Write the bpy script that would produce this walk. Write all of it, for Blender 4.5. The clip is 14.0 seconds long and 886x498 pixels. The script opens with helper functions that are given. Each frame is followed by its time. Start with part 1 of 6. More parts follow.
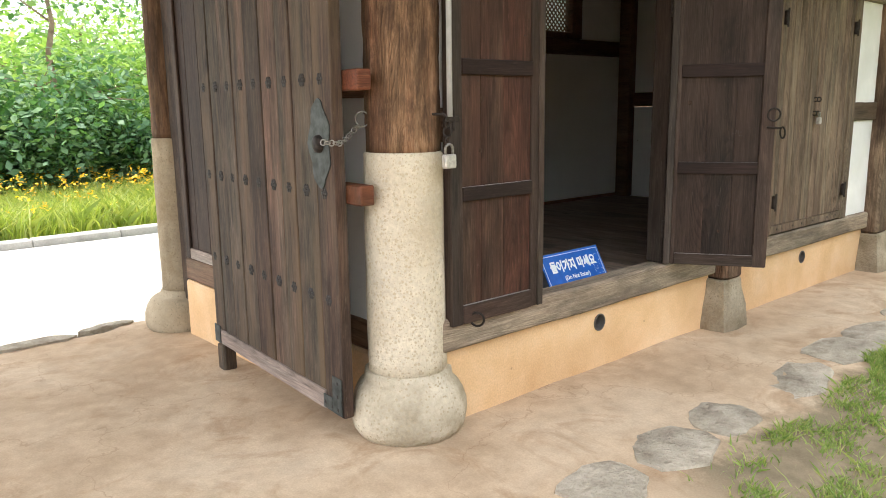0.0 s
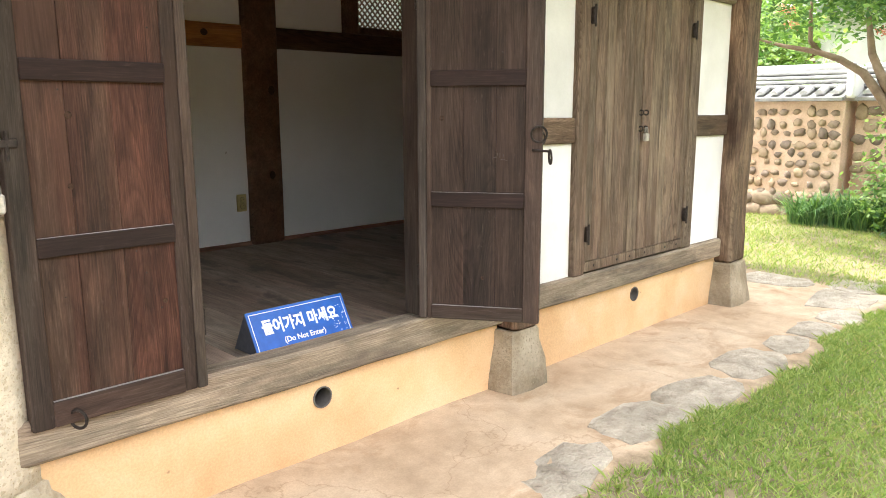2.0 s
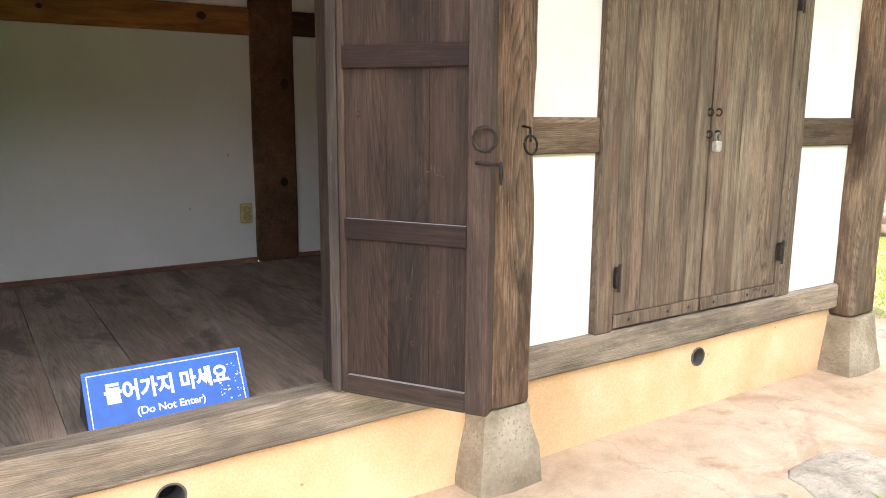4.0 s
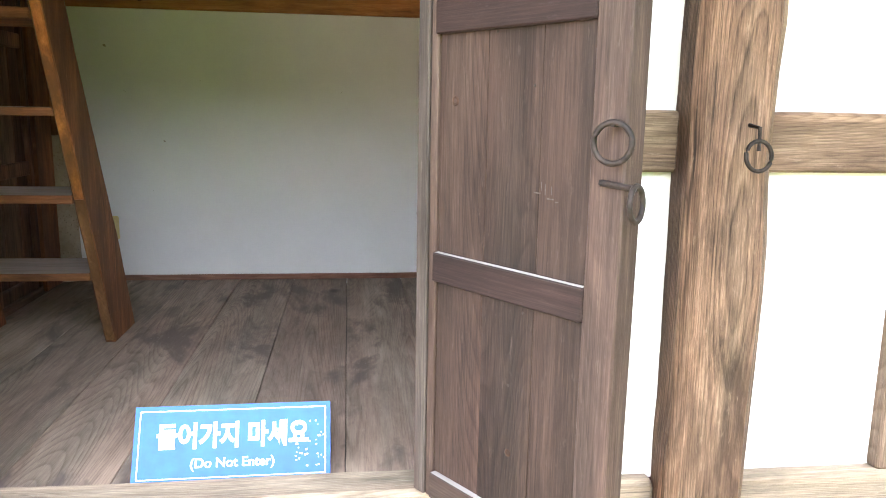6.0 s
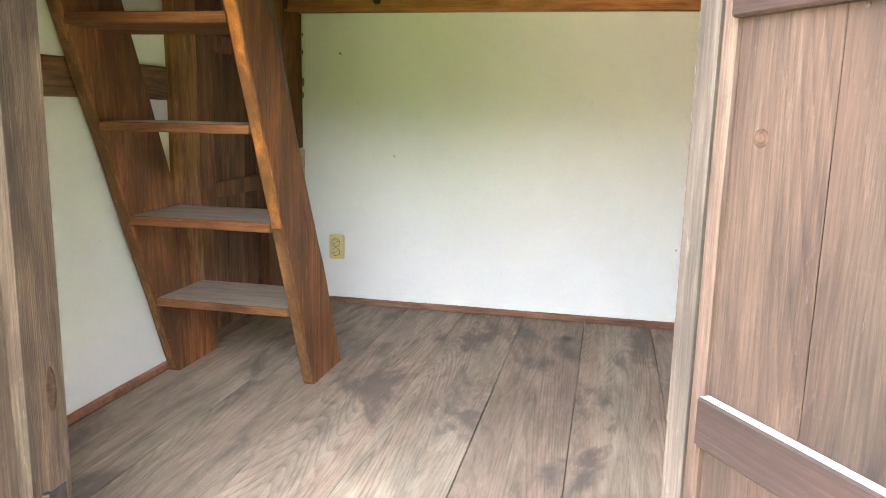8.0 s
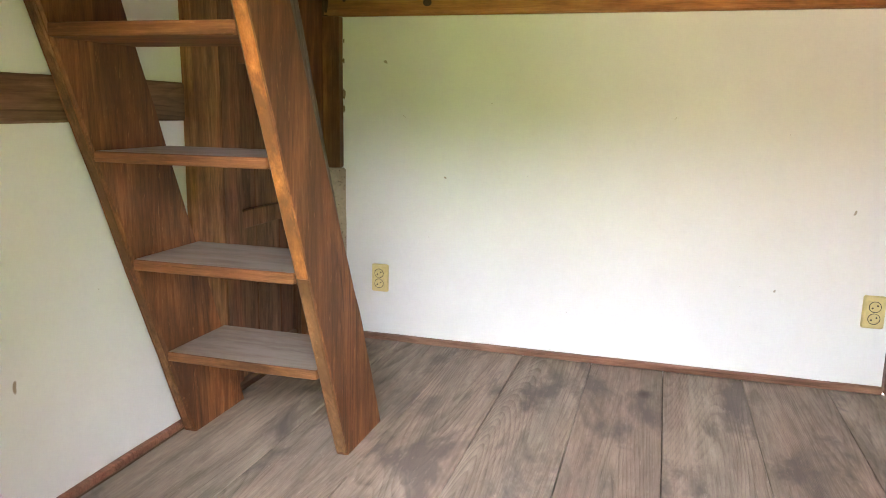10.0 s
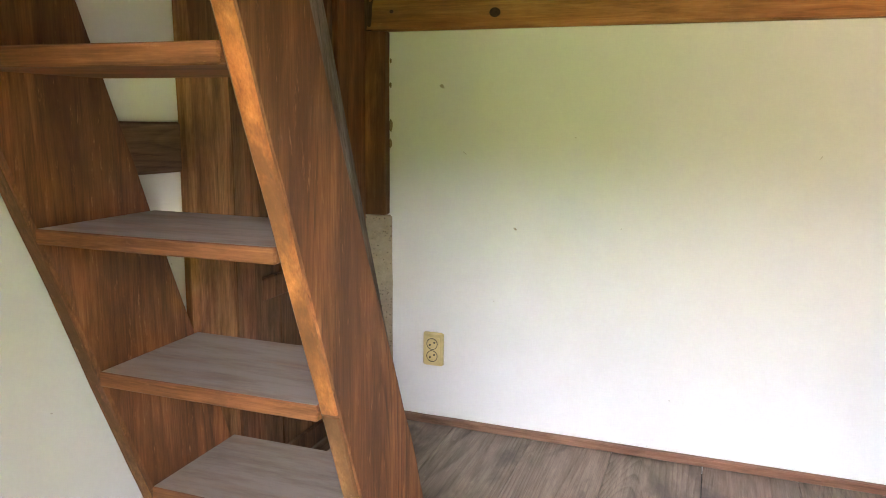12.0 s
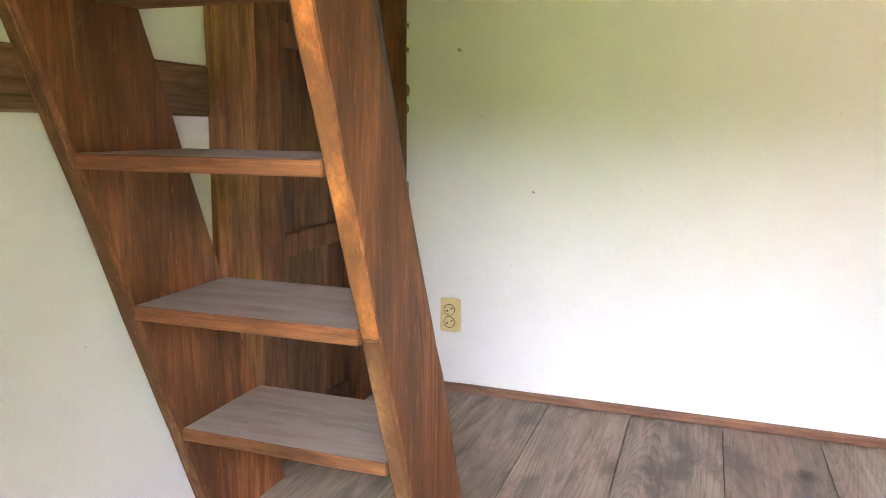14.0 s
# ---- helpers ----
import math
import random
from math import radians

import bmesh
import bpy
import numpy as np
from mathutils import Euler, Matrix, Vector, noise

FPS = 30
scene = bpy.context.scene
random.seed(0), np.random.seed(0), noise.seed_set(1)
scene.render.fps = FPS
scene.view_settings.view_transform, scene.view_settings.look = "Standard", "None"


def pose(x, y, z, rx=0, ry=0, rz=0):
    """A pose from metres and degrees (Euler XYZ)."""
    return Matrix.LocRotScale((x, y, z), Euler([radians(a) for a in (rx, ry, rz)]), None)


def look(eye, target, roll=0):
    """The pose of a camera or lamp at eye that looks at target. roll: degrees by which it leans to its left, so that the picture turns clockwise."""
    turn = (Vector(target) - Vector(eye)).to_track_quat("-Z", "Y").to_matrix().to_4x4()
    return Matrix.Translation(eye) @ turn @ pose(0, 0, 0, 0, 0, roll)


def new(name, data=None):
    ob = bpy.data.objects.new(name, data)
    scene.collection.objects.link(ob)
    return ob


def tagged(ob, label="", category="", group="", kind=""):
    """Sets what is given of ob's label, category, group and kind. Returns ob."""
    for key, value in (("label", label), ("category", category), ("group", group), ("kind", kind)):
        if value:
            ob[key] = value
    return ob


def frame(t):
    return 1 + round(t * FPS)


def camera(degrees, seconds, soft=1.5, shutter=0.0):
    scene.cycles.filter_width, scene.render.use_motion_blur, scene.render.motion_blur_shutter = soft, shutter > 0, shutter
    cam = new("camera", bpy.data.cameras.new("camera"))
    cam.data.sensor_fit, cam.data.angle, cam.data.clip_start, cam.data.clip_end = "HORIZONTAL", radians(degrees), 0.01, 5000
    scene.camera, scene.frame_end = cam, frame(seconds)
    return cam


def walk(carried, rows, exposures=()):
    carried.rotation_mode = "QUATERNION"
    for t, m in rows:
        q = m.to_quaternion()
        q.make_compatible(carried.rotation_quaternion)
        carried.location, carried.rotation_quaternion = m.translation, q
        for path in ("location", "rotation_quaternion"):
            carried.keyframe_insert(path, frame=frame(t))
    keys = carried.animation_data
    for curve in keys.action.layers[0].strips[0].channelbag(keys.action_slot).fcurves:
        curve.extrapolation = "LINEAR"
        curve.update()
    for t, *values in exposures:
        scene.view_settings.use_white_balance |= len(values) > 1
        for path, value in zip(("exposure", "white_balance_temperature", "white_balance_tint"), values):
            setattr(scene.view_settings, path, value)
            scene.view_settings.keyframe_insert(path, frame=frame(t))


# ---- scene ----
cam = camera(61.4, 14.0, soft=0.95)
METRES, EYE, TILT, LEAN, TURN = 5.5, 1.27, 0.0, 0.0, -41.0
ROWS = [
    (0.0, 0.0, 0.0, 0.0, -0.14, -10.75, 0.72),
    (0.5, 0.0536, 0.0389, 0.0063, -2.4, -10.68, 0.66),
    (1.0, 0.1123, 0.0671, 0.0076, -3.61, -10.6, 0.52),
    (1.5, 0.1563, 0.0985, 0.0086, -4.05, -10.68, 0.31),
    (2.0, 0.1961, 0.146, 0.0079, -3.6, -10.63, 0.18),
    (4.5, 0.3457, 0.3659, 0.0017, 13.86, -10.39, -0.45),
    (5.0, 0.3574, 0.4116, 0.0015, 20.89, -10.44, -0.54),
    (5.5, 0.3725, 0.4472, -0.0022, 27.44, -10.43, -0.7),
    (6.0, 0.3743, 0.4812, -0.0022, 33.88, -10.5, -1.02),
    (6.5, 0.3412, 0.512, -0.0022, 39.81, -10.77, -1.12),
    (7.0, 0.324, 0.5345, -0.0019, 45.47, -10.78, -1.2),
    (7.5, 0.3184, 0.5621, -0.0003, 50.24, -10.67, -1.19),
    (8.0, 0.3094, 0.5694, 0.0053, 53.5, -10.57, -1.24),
    (10.5, 0.2069, 0.6281, 0.0209, 57.87, -10.73, -1.0),
    (11.0, 0.1645, 0.6437, 0.0263, 58.57, -10.51, -0.92),
    (11.5, 0.1455, 0.6547, 0.0315, 59.65, -10.17, -0.78),
    (12.0, 0.1416, 0.6596, 0.0309, 60.87, -9.96, -0.71),
    (12.5, 0.1366, 0.6585, 0.0302, 61.63, -9.96, -0.71),
    (13.0, 0.1302, 0.6621, 0.0157, 61.46, -10.06, -0.74),
    (13.5, 0.1232, 0.6596, 0.0051, 60.79, -9.81, -0.66),
    (14.0, 0.1386, 0.6456, 0.0056, 60.46, -9.51, -0.59),
]
EXPOSURES = [(0.0, 0.66, 6300, 10), (0.5, 0.98, 6300, 10), (2.0, 1.22, 6400, 12), (4.5, 1.82, 6000, 15), (5.0, 2.36, 5850, 14), (5.5, 2.66, 5800, 14), (6.5, 3.00, 5900, 12), (7.0, 3.78, 6000, 12), (8.0, 4.05, 6050, 12), (10.5, 4.28, 6200, 17), (11.5, 4.12, 6150, 18), (12.5, 4.38, 6100, 19), (14.0, 4.40, 6050, 21)]
walk(cam, [(t, pose(0, 0, EYE, TILT, LEAN, TURN) @ pose(METRES * x, METRES * y, METRES * z, 90 + pitch, roll, yaw)) for t, x, y, z, yaw, pitch, roll in ROWS], EXPOSURES)

# ---- light ----
SUN_AZ, SUN_EL = -20.0, 68.0      # degrees: azimuth from +y towards +x, elevation
world = bpy.data.worlds.new("sky")
scene.world = world
world.use_nodes = True
wn = world.node_tree.nodes
wl = world.node_tree.links
sky = wn.new("ShaderNodeTexSky")
sky.sky_type, sky.sun_disc = "NISHITA", False
sky.sun_elevation, sky.sun_rotation = radians(SUN_EL), radians(SUN_AZ)
sky.dust_density, sky.air_density = 4.0, 1.0
wl.new(sky.outputs[0], wn["Background"].inputs[0])
wn["Background"].inputs[1].default_value = 0.06
haze = wn.new("ShaderNodeBackground")       # bright hazy cloud cover
haze.inputs[0].default_value, haze.inputs[1].default_value = (1.0, 1.0, 1.0, 1), 2.0
both = wn.new("ShaderNodeAddShader")
wl.new(wn["Background"].outputs[0], both.inputs[0])
wl.new(haze.outputs[0], both.inputs[1])
wl.new(both.outputs[0], wn["World Output"].inputs[0])
sun = new("sun", bpy.data.lights.new("sun", "SUN"))
sun.data.energy, sun.data.angle, sun.data.color = 4.4, radians(2.5), (1.0, 0.95, 0.86)
sd = Vector((math.sin(radians(SUN_AZ)) * math.cos(radians(SUN_EL)), math.cos(radians(SUN_AZ)) * math.cos(radians(SUN_EL)), math.sin(radians(SUN_EL))))
sun.matrix_world = look(sd * 40, (0, 0, 0))


# ---- materials ----
def material(name):
    m = bpy.data.materials.new(name)
    m.use_nodes = True
    nt = m.node_tree
    return m, nt, nt.nodes["Principled BSDF"]


def nd(nt, kind, **kw):
    n = nt.nodes.new(kind)
    for k, v in kw.items():
        n.inputs[k].default_value = v
    return n


def ramp(nt, src, stops):
    r = nt.nodes.new("ShaderNodeValToRGB")
    e = r.color_ramp.elements
    while len(e) < len(stops):
        e.new(0.5)
    for el, (p, c) in zip(e, stops):
        el.position = p
        el.color = (*c, 1) if len(c) == 3 else c
    nt.links.new(src, r.inputs[0])
    return r.outputs[0]


def mixc(nt, fac, a, b, mode="MIX"):
    m = nt.nodes.new("ShaderNodeMix")
    m.data_type, m.blend_type = "RGBA", mode
    for sock, val in ((m.inputs[0], fac), (m.inputs[6], a), (m.inputs[7], b)):
        if isinstance(val, (int, float)):
            sock.default_value = val
        elif isinstance(val, tuple):
            sock.default_value = (*val, 1)
        else:
            nt.links.new(val, sock)
    return m.outputs[2]


def coords(nt, scale=(1, 1, 1), shift=True):
    """Object coordinates, scaled, with a shift of its own for each object."""
    tc = nt.nodes.new("ShaderNodeTexCoord")
    mp = nt.nodes.new("ShaderNodeMapping")
    mp.inputs["Scale"].default_value = scale
    src = tc.outputs["Object"]
    if shift:
        oi = nt.nodes.new("ShaderNodeObjectInfo")
        mul = nt.nodes.new("ShaderNodeVectorMath")
        mul.operation = "MULTIPLY_ADD"
        comb = nt.nodes.new("ShaderNodeCombineXYZ")
        for k in range(3):
            nt.links.new(oi.outputs["Random"], comb.inputs[k])
        nt.links.new(comb.outputs[0], mul.inputs[0])
        mul.inputs[1].default_value = (17.3, 29.1, 41.7)
        nt.links.new(src, mul.inputs[2])
        src = mul.outputs[0]
    nt.links.new(src, mp.inputs["Vector"])
    return mp.outputs[0]


def noise_tex(nt, vec, scale, detail=4, rough=0.55, dist=0.0):
    n = nd(nt, "ShaderNodeTexNoise", Scale=scale, Detail=detail, Roughness=rough, Distortion=dist)
    nt.links.new(vec, n.inputs["Vector"])
    return n.outputs[0]


def bump(nt, bs, height, strength, dist):
    b = nd(nt, "ShaderNodeBump", Strength=strength, Distance=dist)
    nt.links.new(height, b.inputs["Height"])
    nt.links.new(b.outputs[0], bs.inputs["Normal"])


def wood(name, dark, mid, light, axis="z", rough=0.72, stain=None, stain_at=0.62, relief=0.5, ring=9.0, vary=0.35, dust=0.0, stain_scale=1.6, spec=0.25, figure=0.35, dust_tone=(0.36, 0.33, 0.30), patch=0.25, stain_long=0.35, stain_soft=0.075, hue=0.08, checks=0.5, scuff=0.25, fibre=1.0):
    """Timber with long grain, growth figure, knots and stains; the grain runs along the given axis."""
    m, nt, bs = material(name)
    long_, side = 0.06, 1.0
    sc = {"x": (long_, side, side), "y": (side, long_, side), "z": (side, side, long_)}[axis]
    v = coords(nt, sc)
    v_true = coords(nt)
    # growth rings: contours of a slow stretched noise, each a slow rise to dark latewood and a sharp fall
    gsc = tuple(0.085 if q == long_ else 1.0 for q in sc)
    fig = noise_tex(nt, coords(nt, gsc), 2.6, 1.6, 0.42, 0.25)
    mul = nt.nodes.new("ShaderNodeMath"); mul.operation = "MULTIPLY"; mul.inputs[1].default_value = ring * 11.0
    nt.links.new(fig, mul.inputs[0])
    fr = nt.nodes.new("ShaderNodeMath"); fr.operation = "FRACT"
    nt.links.new(mul.outputs[0], fr.inputs[0])
    late = ramp(nt, fr.outputs[0], [(0.0, (0.1,) * 3), (0.10, (0.0,) * 3), (0.55, (0.30,) * 3), (0.88, (1.0,) * 3), (1.0, (0.1,) * 3)])
    mod = noise_tex(nt, v, 6.0, 3, 0.6)
    mm = nt.nodes.new("ShaderNodeMapRange"); mm.inputs[1].default_value, mm.inputs[2].default_value = 0.36, 0.66
    mm.inputs[3].default_value, mm.inputs[4].default_value = -0.02, -0.20
    nt.links.new(mod, mm.inputs[0])
    fm = nt.nodes.new("ShaderNodeMath"); fm.operation = "MULTIPLY_ADD"; fm.inputs[2].default_value = 0.5
    nt.links.new(late, fm.inputs[0]); nt.links.new(mm.outputs[0], fm.inputs[1])
    fsc = tuple(0.022 if q == long_ else 1.0 for q in sc)
    fine = noise_tex(nt, coords(nt, fsc), 340.0, 4, 0.75)
    fine2 = noise_tex(nt, v, 60.0, 4, 0.65)
    a = nt.nodes.new("ShaderNodeMath"); a.operation = "MULTIPLY_ADD"; a.inputs[1].default_value = figure
    half = nt.nodes.new("ShaderNodeMath"); half.operation = "MULTIPLY"; half.inputs[1].default_value = 0.3 * (0.4 + 0.6 * fibre)
    nt.links.new(fine2, half.inputs[0])
    nt.links.new(fm.outputs[0], a.inputs[0]); nt.links.new(half.outputs[0], a.inputs[2])
    b = nt.nodes.new("ShaderNodeMath"); b.operation = "MULTIPLY_ADD"; b.inputs[1].default_value = 0.45 * fibre
    nt.links.new(fine, b.inputs[0]); nt.links.new(a.outputs[0], b.inputs[2])
    mean = 0.15 * (0.4 + 0.6 * fibre) + 0.225 * fibre + figure * 0.45
    col = ramp(nt, b.outputs[0], [(mean - 0.06 - 0.09 * fibre, dark), (mean + 0.01, mid), (min(1.0, mean + 0.06 + 0.09 * fibre), light)])
    # whole board lighter or darker, redder or greyer
    oi = nt.nodes.new("ShaderNodeObjectInfo")
    vr = nt.nodes.new("ShaderNodeMapRange")
    vr.inputs[3].default_value, vr.inputs[4].default_value = 1 - vary, 1 + vary
    nt.links.new(oi.outputs["Random"], vr.inputs[0])
    gray = nt.nodes.new("ShaderNodeCombineColor")
    for k in range(3):
        nt.links.new(vr.outputs[0], gray.inputs[k])
    col = mixc(nt, 1.0, col, gray.outputs[0], "MULTIPLY")
    turn = nt.nodes.new("ShaderNodeMath"); turn.operation = "MULTIPLY"; turn.inputs[1].default_value = 7.31
    nt.links.new(oi.outputs["Random"], turn.inputs[0])
    other = nt.nodes.new("ShaderNodeMath"); other.operation = "FRACT"
    nt.links.new(turn.outputs[0], other.inputs[0])
    col = mixc(nt, 1.0, col, ramp(nt, other.outputs[0], [(0.0, (1 + hue, 1 - hue * 0.3, 1 - hue * 0.5)), (1.0, (1 - hue * 0.5, 1 + hue * 0.3, 1 + hue * 0.2))]), "MULTIPLY")
    streak = noise_tex(nt, coords(nt, tuple(0.05 if q == long_ else 1.0 for q in sc)), 11.0, 3, 0.55)
    col = mixc(nt, 1.0, col, ramp(nt, streak, [(0.38, (1 + hue * 1.1, 1 - hue * 0.25, 1 - hue * 0.5)), (0.62, (1 - hue * 0.3, 1 + hue * 0.3, 1 + hue * 0.2))]), "MULTIPLY")
    # drying checks along the grain
    split = noise_tex(nt, coords(nt, tuple(0.018 if q == long_ else 1.0 for q in sc)), 85.0, 2, 0.5)
    col = mixc(nt, ramp(nt, split, [(0.67, (0, 0, 0)), (0.74, (checks,) * 3)]), col, tuple(c * 0.5 for c in dark))
    # long cloudy wear
    cloud = noise_tex(nt, v, 2.2, 4, 0.6)
    cl = ramp(nt, cloud, [(0.35, (0.78, 0.77, 0.76)), (0.65, (1.12, 1.11, 1.10))])
    col = mixc(nt, 1.0, col, cl, "MULTIPLY")
    pn = noise_tex(nt, coords(nt, tuple(0.3 if q == long_ else 1.0 for q in sc)), 7.0, 6, 0.68, 0.3)
    col = mixc(nt, 1.0, col, ramp(nt, pn, [(0.34, (1 - patch, 1 - patch, 1 - patch)), (0.66, (1 + patch * 0.7, 1 + patch * 0.66, 1 + patch * 0.6))]), "MULTIPLY")
    wide = noise_tex(nt, coords(nt, tuple(0.16 if q == long_ else 1.0 for q in sc)), 18.0, 5, 0.7, 0.5)
    col = mixc(nt, 1.0, col, ramp(nt, wide, [(0.36, (1 - patch * 0.9,) * 3), (0.50, (1.0,) * 3), (0.66, (1 + patch * 0.55,) * 3)]), "MULTIPLY")
    if stain:
        st = noise_tex(nt, coords(nt, tuple(stain_long if q == long_ else 1.0 for q in sc)), stain_scale, 5, 0.65, 0.4)
        sf = ramp(nt, st, [(stain_at - stain_soft, (0, 0, 0)), (stain_at + stain_soft, (0.85, 0.85, 0.85))])
        col = mixc(nt, sf, col, stain)
    # pale scuffs and dust caught in the grain
    sn = noise_tex(nt, coords(nt, tuple(0.22 if q == long_ else 1.0 for q in sc)), 75.0, 5, 0.75)
    col = mixc(nt, ramp(nt, sn, [(0.60, (0, 0, 0)), (0.72, (scuff,) * 3)]), col, tuple(min(0.6, c * 1.5 + 0.02) for c in light))
    # knots
    vo = nd(nt, "ShaderNodeTexVoronoi", Scale=2.6)
    ksc = {"x": (0.55, 1, 1), "y": (1, 0.55, 1), "z": (1, 1, 0.55)}[axis]
    nt.links.new(coords(nt, ksc), vo.inputs["Vector"])
    kf = ramp(nt, vo.outputs["Distance"], [(0.02, (0.85, 0.85, 0.85)), (0.075, (0, 0, 0))])
    col = mixc(nt, kf, col, tuple(c * 0.4 for c in dark))
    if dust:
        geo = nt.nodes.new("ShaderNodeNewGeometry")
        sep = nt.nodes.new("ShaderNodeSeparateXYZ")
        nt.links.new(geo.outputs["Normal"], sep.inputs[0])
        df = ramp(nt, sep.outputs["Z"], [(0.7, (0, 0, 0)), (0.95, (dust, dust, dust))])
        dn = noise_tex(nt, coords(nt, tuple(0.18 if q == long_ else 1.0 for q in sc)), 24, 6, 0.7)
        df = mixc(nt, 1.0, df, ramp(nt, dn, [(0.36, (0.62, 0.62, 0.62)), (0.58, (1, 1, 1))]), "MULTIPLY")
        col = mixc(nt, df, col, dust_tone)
    nt.links.new(col, bs.inputs["Base Color"])
    bs.inputs["Roughness"].default_value = rough
    bs.inputs["Specular IOR Level"].default_value = spec
    bump(nt, bs, b.outputs[0], relief, 0.004)
    return m


def mottled(name, stops, scale=6, rough=0.9, detail=6, fine=90, relief=0.3, dist=0.004, spots=None, spec=0.2, big=0.8, bigamt=0.18, shift=True, grit=1.0):
    """Plaster, stone, earth: colour at two scales, fine relief, optional specks (colour, scale, size)."""
    m, nt, bs = material(name)
    v = coords(nt, shift=shift)
    n1 = noise_tex(nt, v, scale, detail, 0.6, 0.2)
    col = ramp(nt, n1, stops)
    n0 = noise_tex(nt, v, big, 3, 0.5)
    bg = ramp(nt, n0, [(0.3, (1 - bigamt,) * 3), (0.7, (1 + bigamt * 0.6,) * 3)])
    col = mixc(nt, 1.0, col, bg, "MULTIPLY")
    n2 = noise_tex(nt, v, fine, 3, 0.7)
    fg = ramp(nt, n2, [(0.3, (1 - 0.14 * grit,) * 3), (0.7, (1 + 0.08 * grit,) * 3)])
    col = mixc(nt, 1.0, col, fg, "MULTIPLY")
    if spots:
        for colour, s, size in spots:
            vo = nd(nt, "ShaderNodeTexVoronoi", Scale=s)
            wv = nt.nodes.new("ShaderNodeVectorMath"); wv.operation = "ADD"
            nn = nd(nt, "ShaderNodeTexNoise", Scale=s * 2.5)
            nt.links.new(v, nn.inputs["Vector"])
            sc_ = nt.nodes.new("ShaderNodeVectorMath"); sc_.operation = "SCALE"; sc_.inputs["Scale"].default_value = 0.5 / s
            nt.links.new(nn.outputs[1], sc_.inputs[0])
            nt.links.new(v, wv.inputs[0]); nt.links.new(sc_.outputs[0], wv.inputs[1])
            nt.links.new(wv.outputs[0], vo.inputs["Vector"])
            f = ramp(nt, vo.outputs["Distance"], [(size, (1, 1, 1)), (size * 1.6, (0, 0, 0))])
            col = mixc(nt, f, col, colour)
    nt.links.new(col, bs.inputs["Base Color"])
    bs.inputs["Roughness"].default_value = rough
    bs.inputs["Specular IOR Level"].default_value = spec
    hh = nt.nodes.new("ShaderNodeMath"); hh.operation = "MULTIPLY_ADD"; hh.inputs[1].default_value = 0.5
    nt.links.new(n2, hh.inputs[0]); nt.links.new(n1, hh.inputs[2])
    bump(nt, bs, hh.outputs[0], relief, dist)
    return m


def plain(name, colour, rough=0.5, metal=0.0, wear=0.15, scale=40, spec=0.4):
    m, nt, bs = material(name)
    n = noise_tex(nt, coords(nt), scale, 4, 0.6)
    lo, hi = tuple(c * (1 - wear) for c in colour), tuple(min(1, c * (1 + wear)) for c in colour)
    nt.links.new(ramp(nt, n, [(0.35, lo), (0.65, hi)]), bs.inputs["Base Color"])
    bs.inputs["Roughness"].default_value, bs.inputs["Metallic"].default_value = rough, metal
    bs.inputs["Specular IOR Level"].default_value = spec
    return m


GATE = wood("weathered_gate_wood", (0.026, 0.020, 0.015), (0.064, 0.049, 0.037), (0.125, 0.098, 0.072), "z", 0.75, (0.115, 0.078, 0.046), 0.58, 0.5, vary=0.30, figure=0.28, patch=0.42, stain_long=0.1, stain_scale=5, hue=0.11, scuff=0.35)
GREYF = wood("grey_weathered_stile", (0.036, 0.030, 0.026), (0.066, 0.055, 0.048), (0.115, 0.098, 0.085), "z", 0.78, (0.05, 0.034, 0.026), 0.62, 0.5, vary=0.1)
POSTIN = wood("tan_inner_post_wood", (0.085, 0.042, 0.017), (0.235, 0.128, 0.056), (0.36, 0.22, 0.11), "z", 0.65, (0.105, 0.046, 0.018), 0.58, 0.4, ring=4, figure=0.3, patch=0.5, fibre=0.45)
DOORIN = wood("brown_side_door_wood", (0.060, 0.028, 0.014), (0.155, 0.080, 0.042), (0.25, 0.14, 0.08), "z", 0.68, None, 0.6, 0.4, ring=5, patch=0.4, fibre=0.45)
JAMB = wood("old_jamb_wood", (0.026, 0.018, 0.013), (0.080, 0.058, 0.043), (0.150, 0.113, 0.086), "z", 0.75, (0.040, 0.024, 0.017), 0.57, 0.8, ring=12, figure=0.55, patch=0.55, stain_scale=4, hue=0.05, checks=0.8)
GATE_RAIL = wood("grey_gate_rail", (0.10, 0.09, 0.08), (0.22, 0.20, 0.18), (0.34, 0.31, 0.28), "y", 0.8)
DARKW = wood("dark_door_boards", (0.0122, 0.0076, 0.0058), (0.0333, 0.0219, 0.0167), (0.0618, 0.0429, 0.0334), "z", 0.7, (0.050, 0.030, 0.022), 0.60, 0.45, ring=13, vary=0.20, patch=0.36, figure=0.55, hue=0.06, scuff=0.30, checks=0.65)
DARKL = wood("red_brown_door_boards", (0.017, 0.0092, 0.0066), (0.0480, 0.0275, 0.0195), (0.088, 0.056, 0.041), "z", 0.7, (0.062, 0.031, 0.021), 0.58, 0.45, ring=12, vary=0.22, patch=0.40, figure=0.55, hue=0.14, scuff=0.25, checks=0.6)
DARKF = wood("dark_door_stiles", (0.0224, 0.0155, 0.0120), (0.0482, 0.0353, 0.0284), (0.0860, 0.0679, 0.0559), "z", 0.72, (0.040, 0.022, 0.015), 0.62, 0.4, vary=0.12, dust=0.25, figure=0.3, patch=0.35)
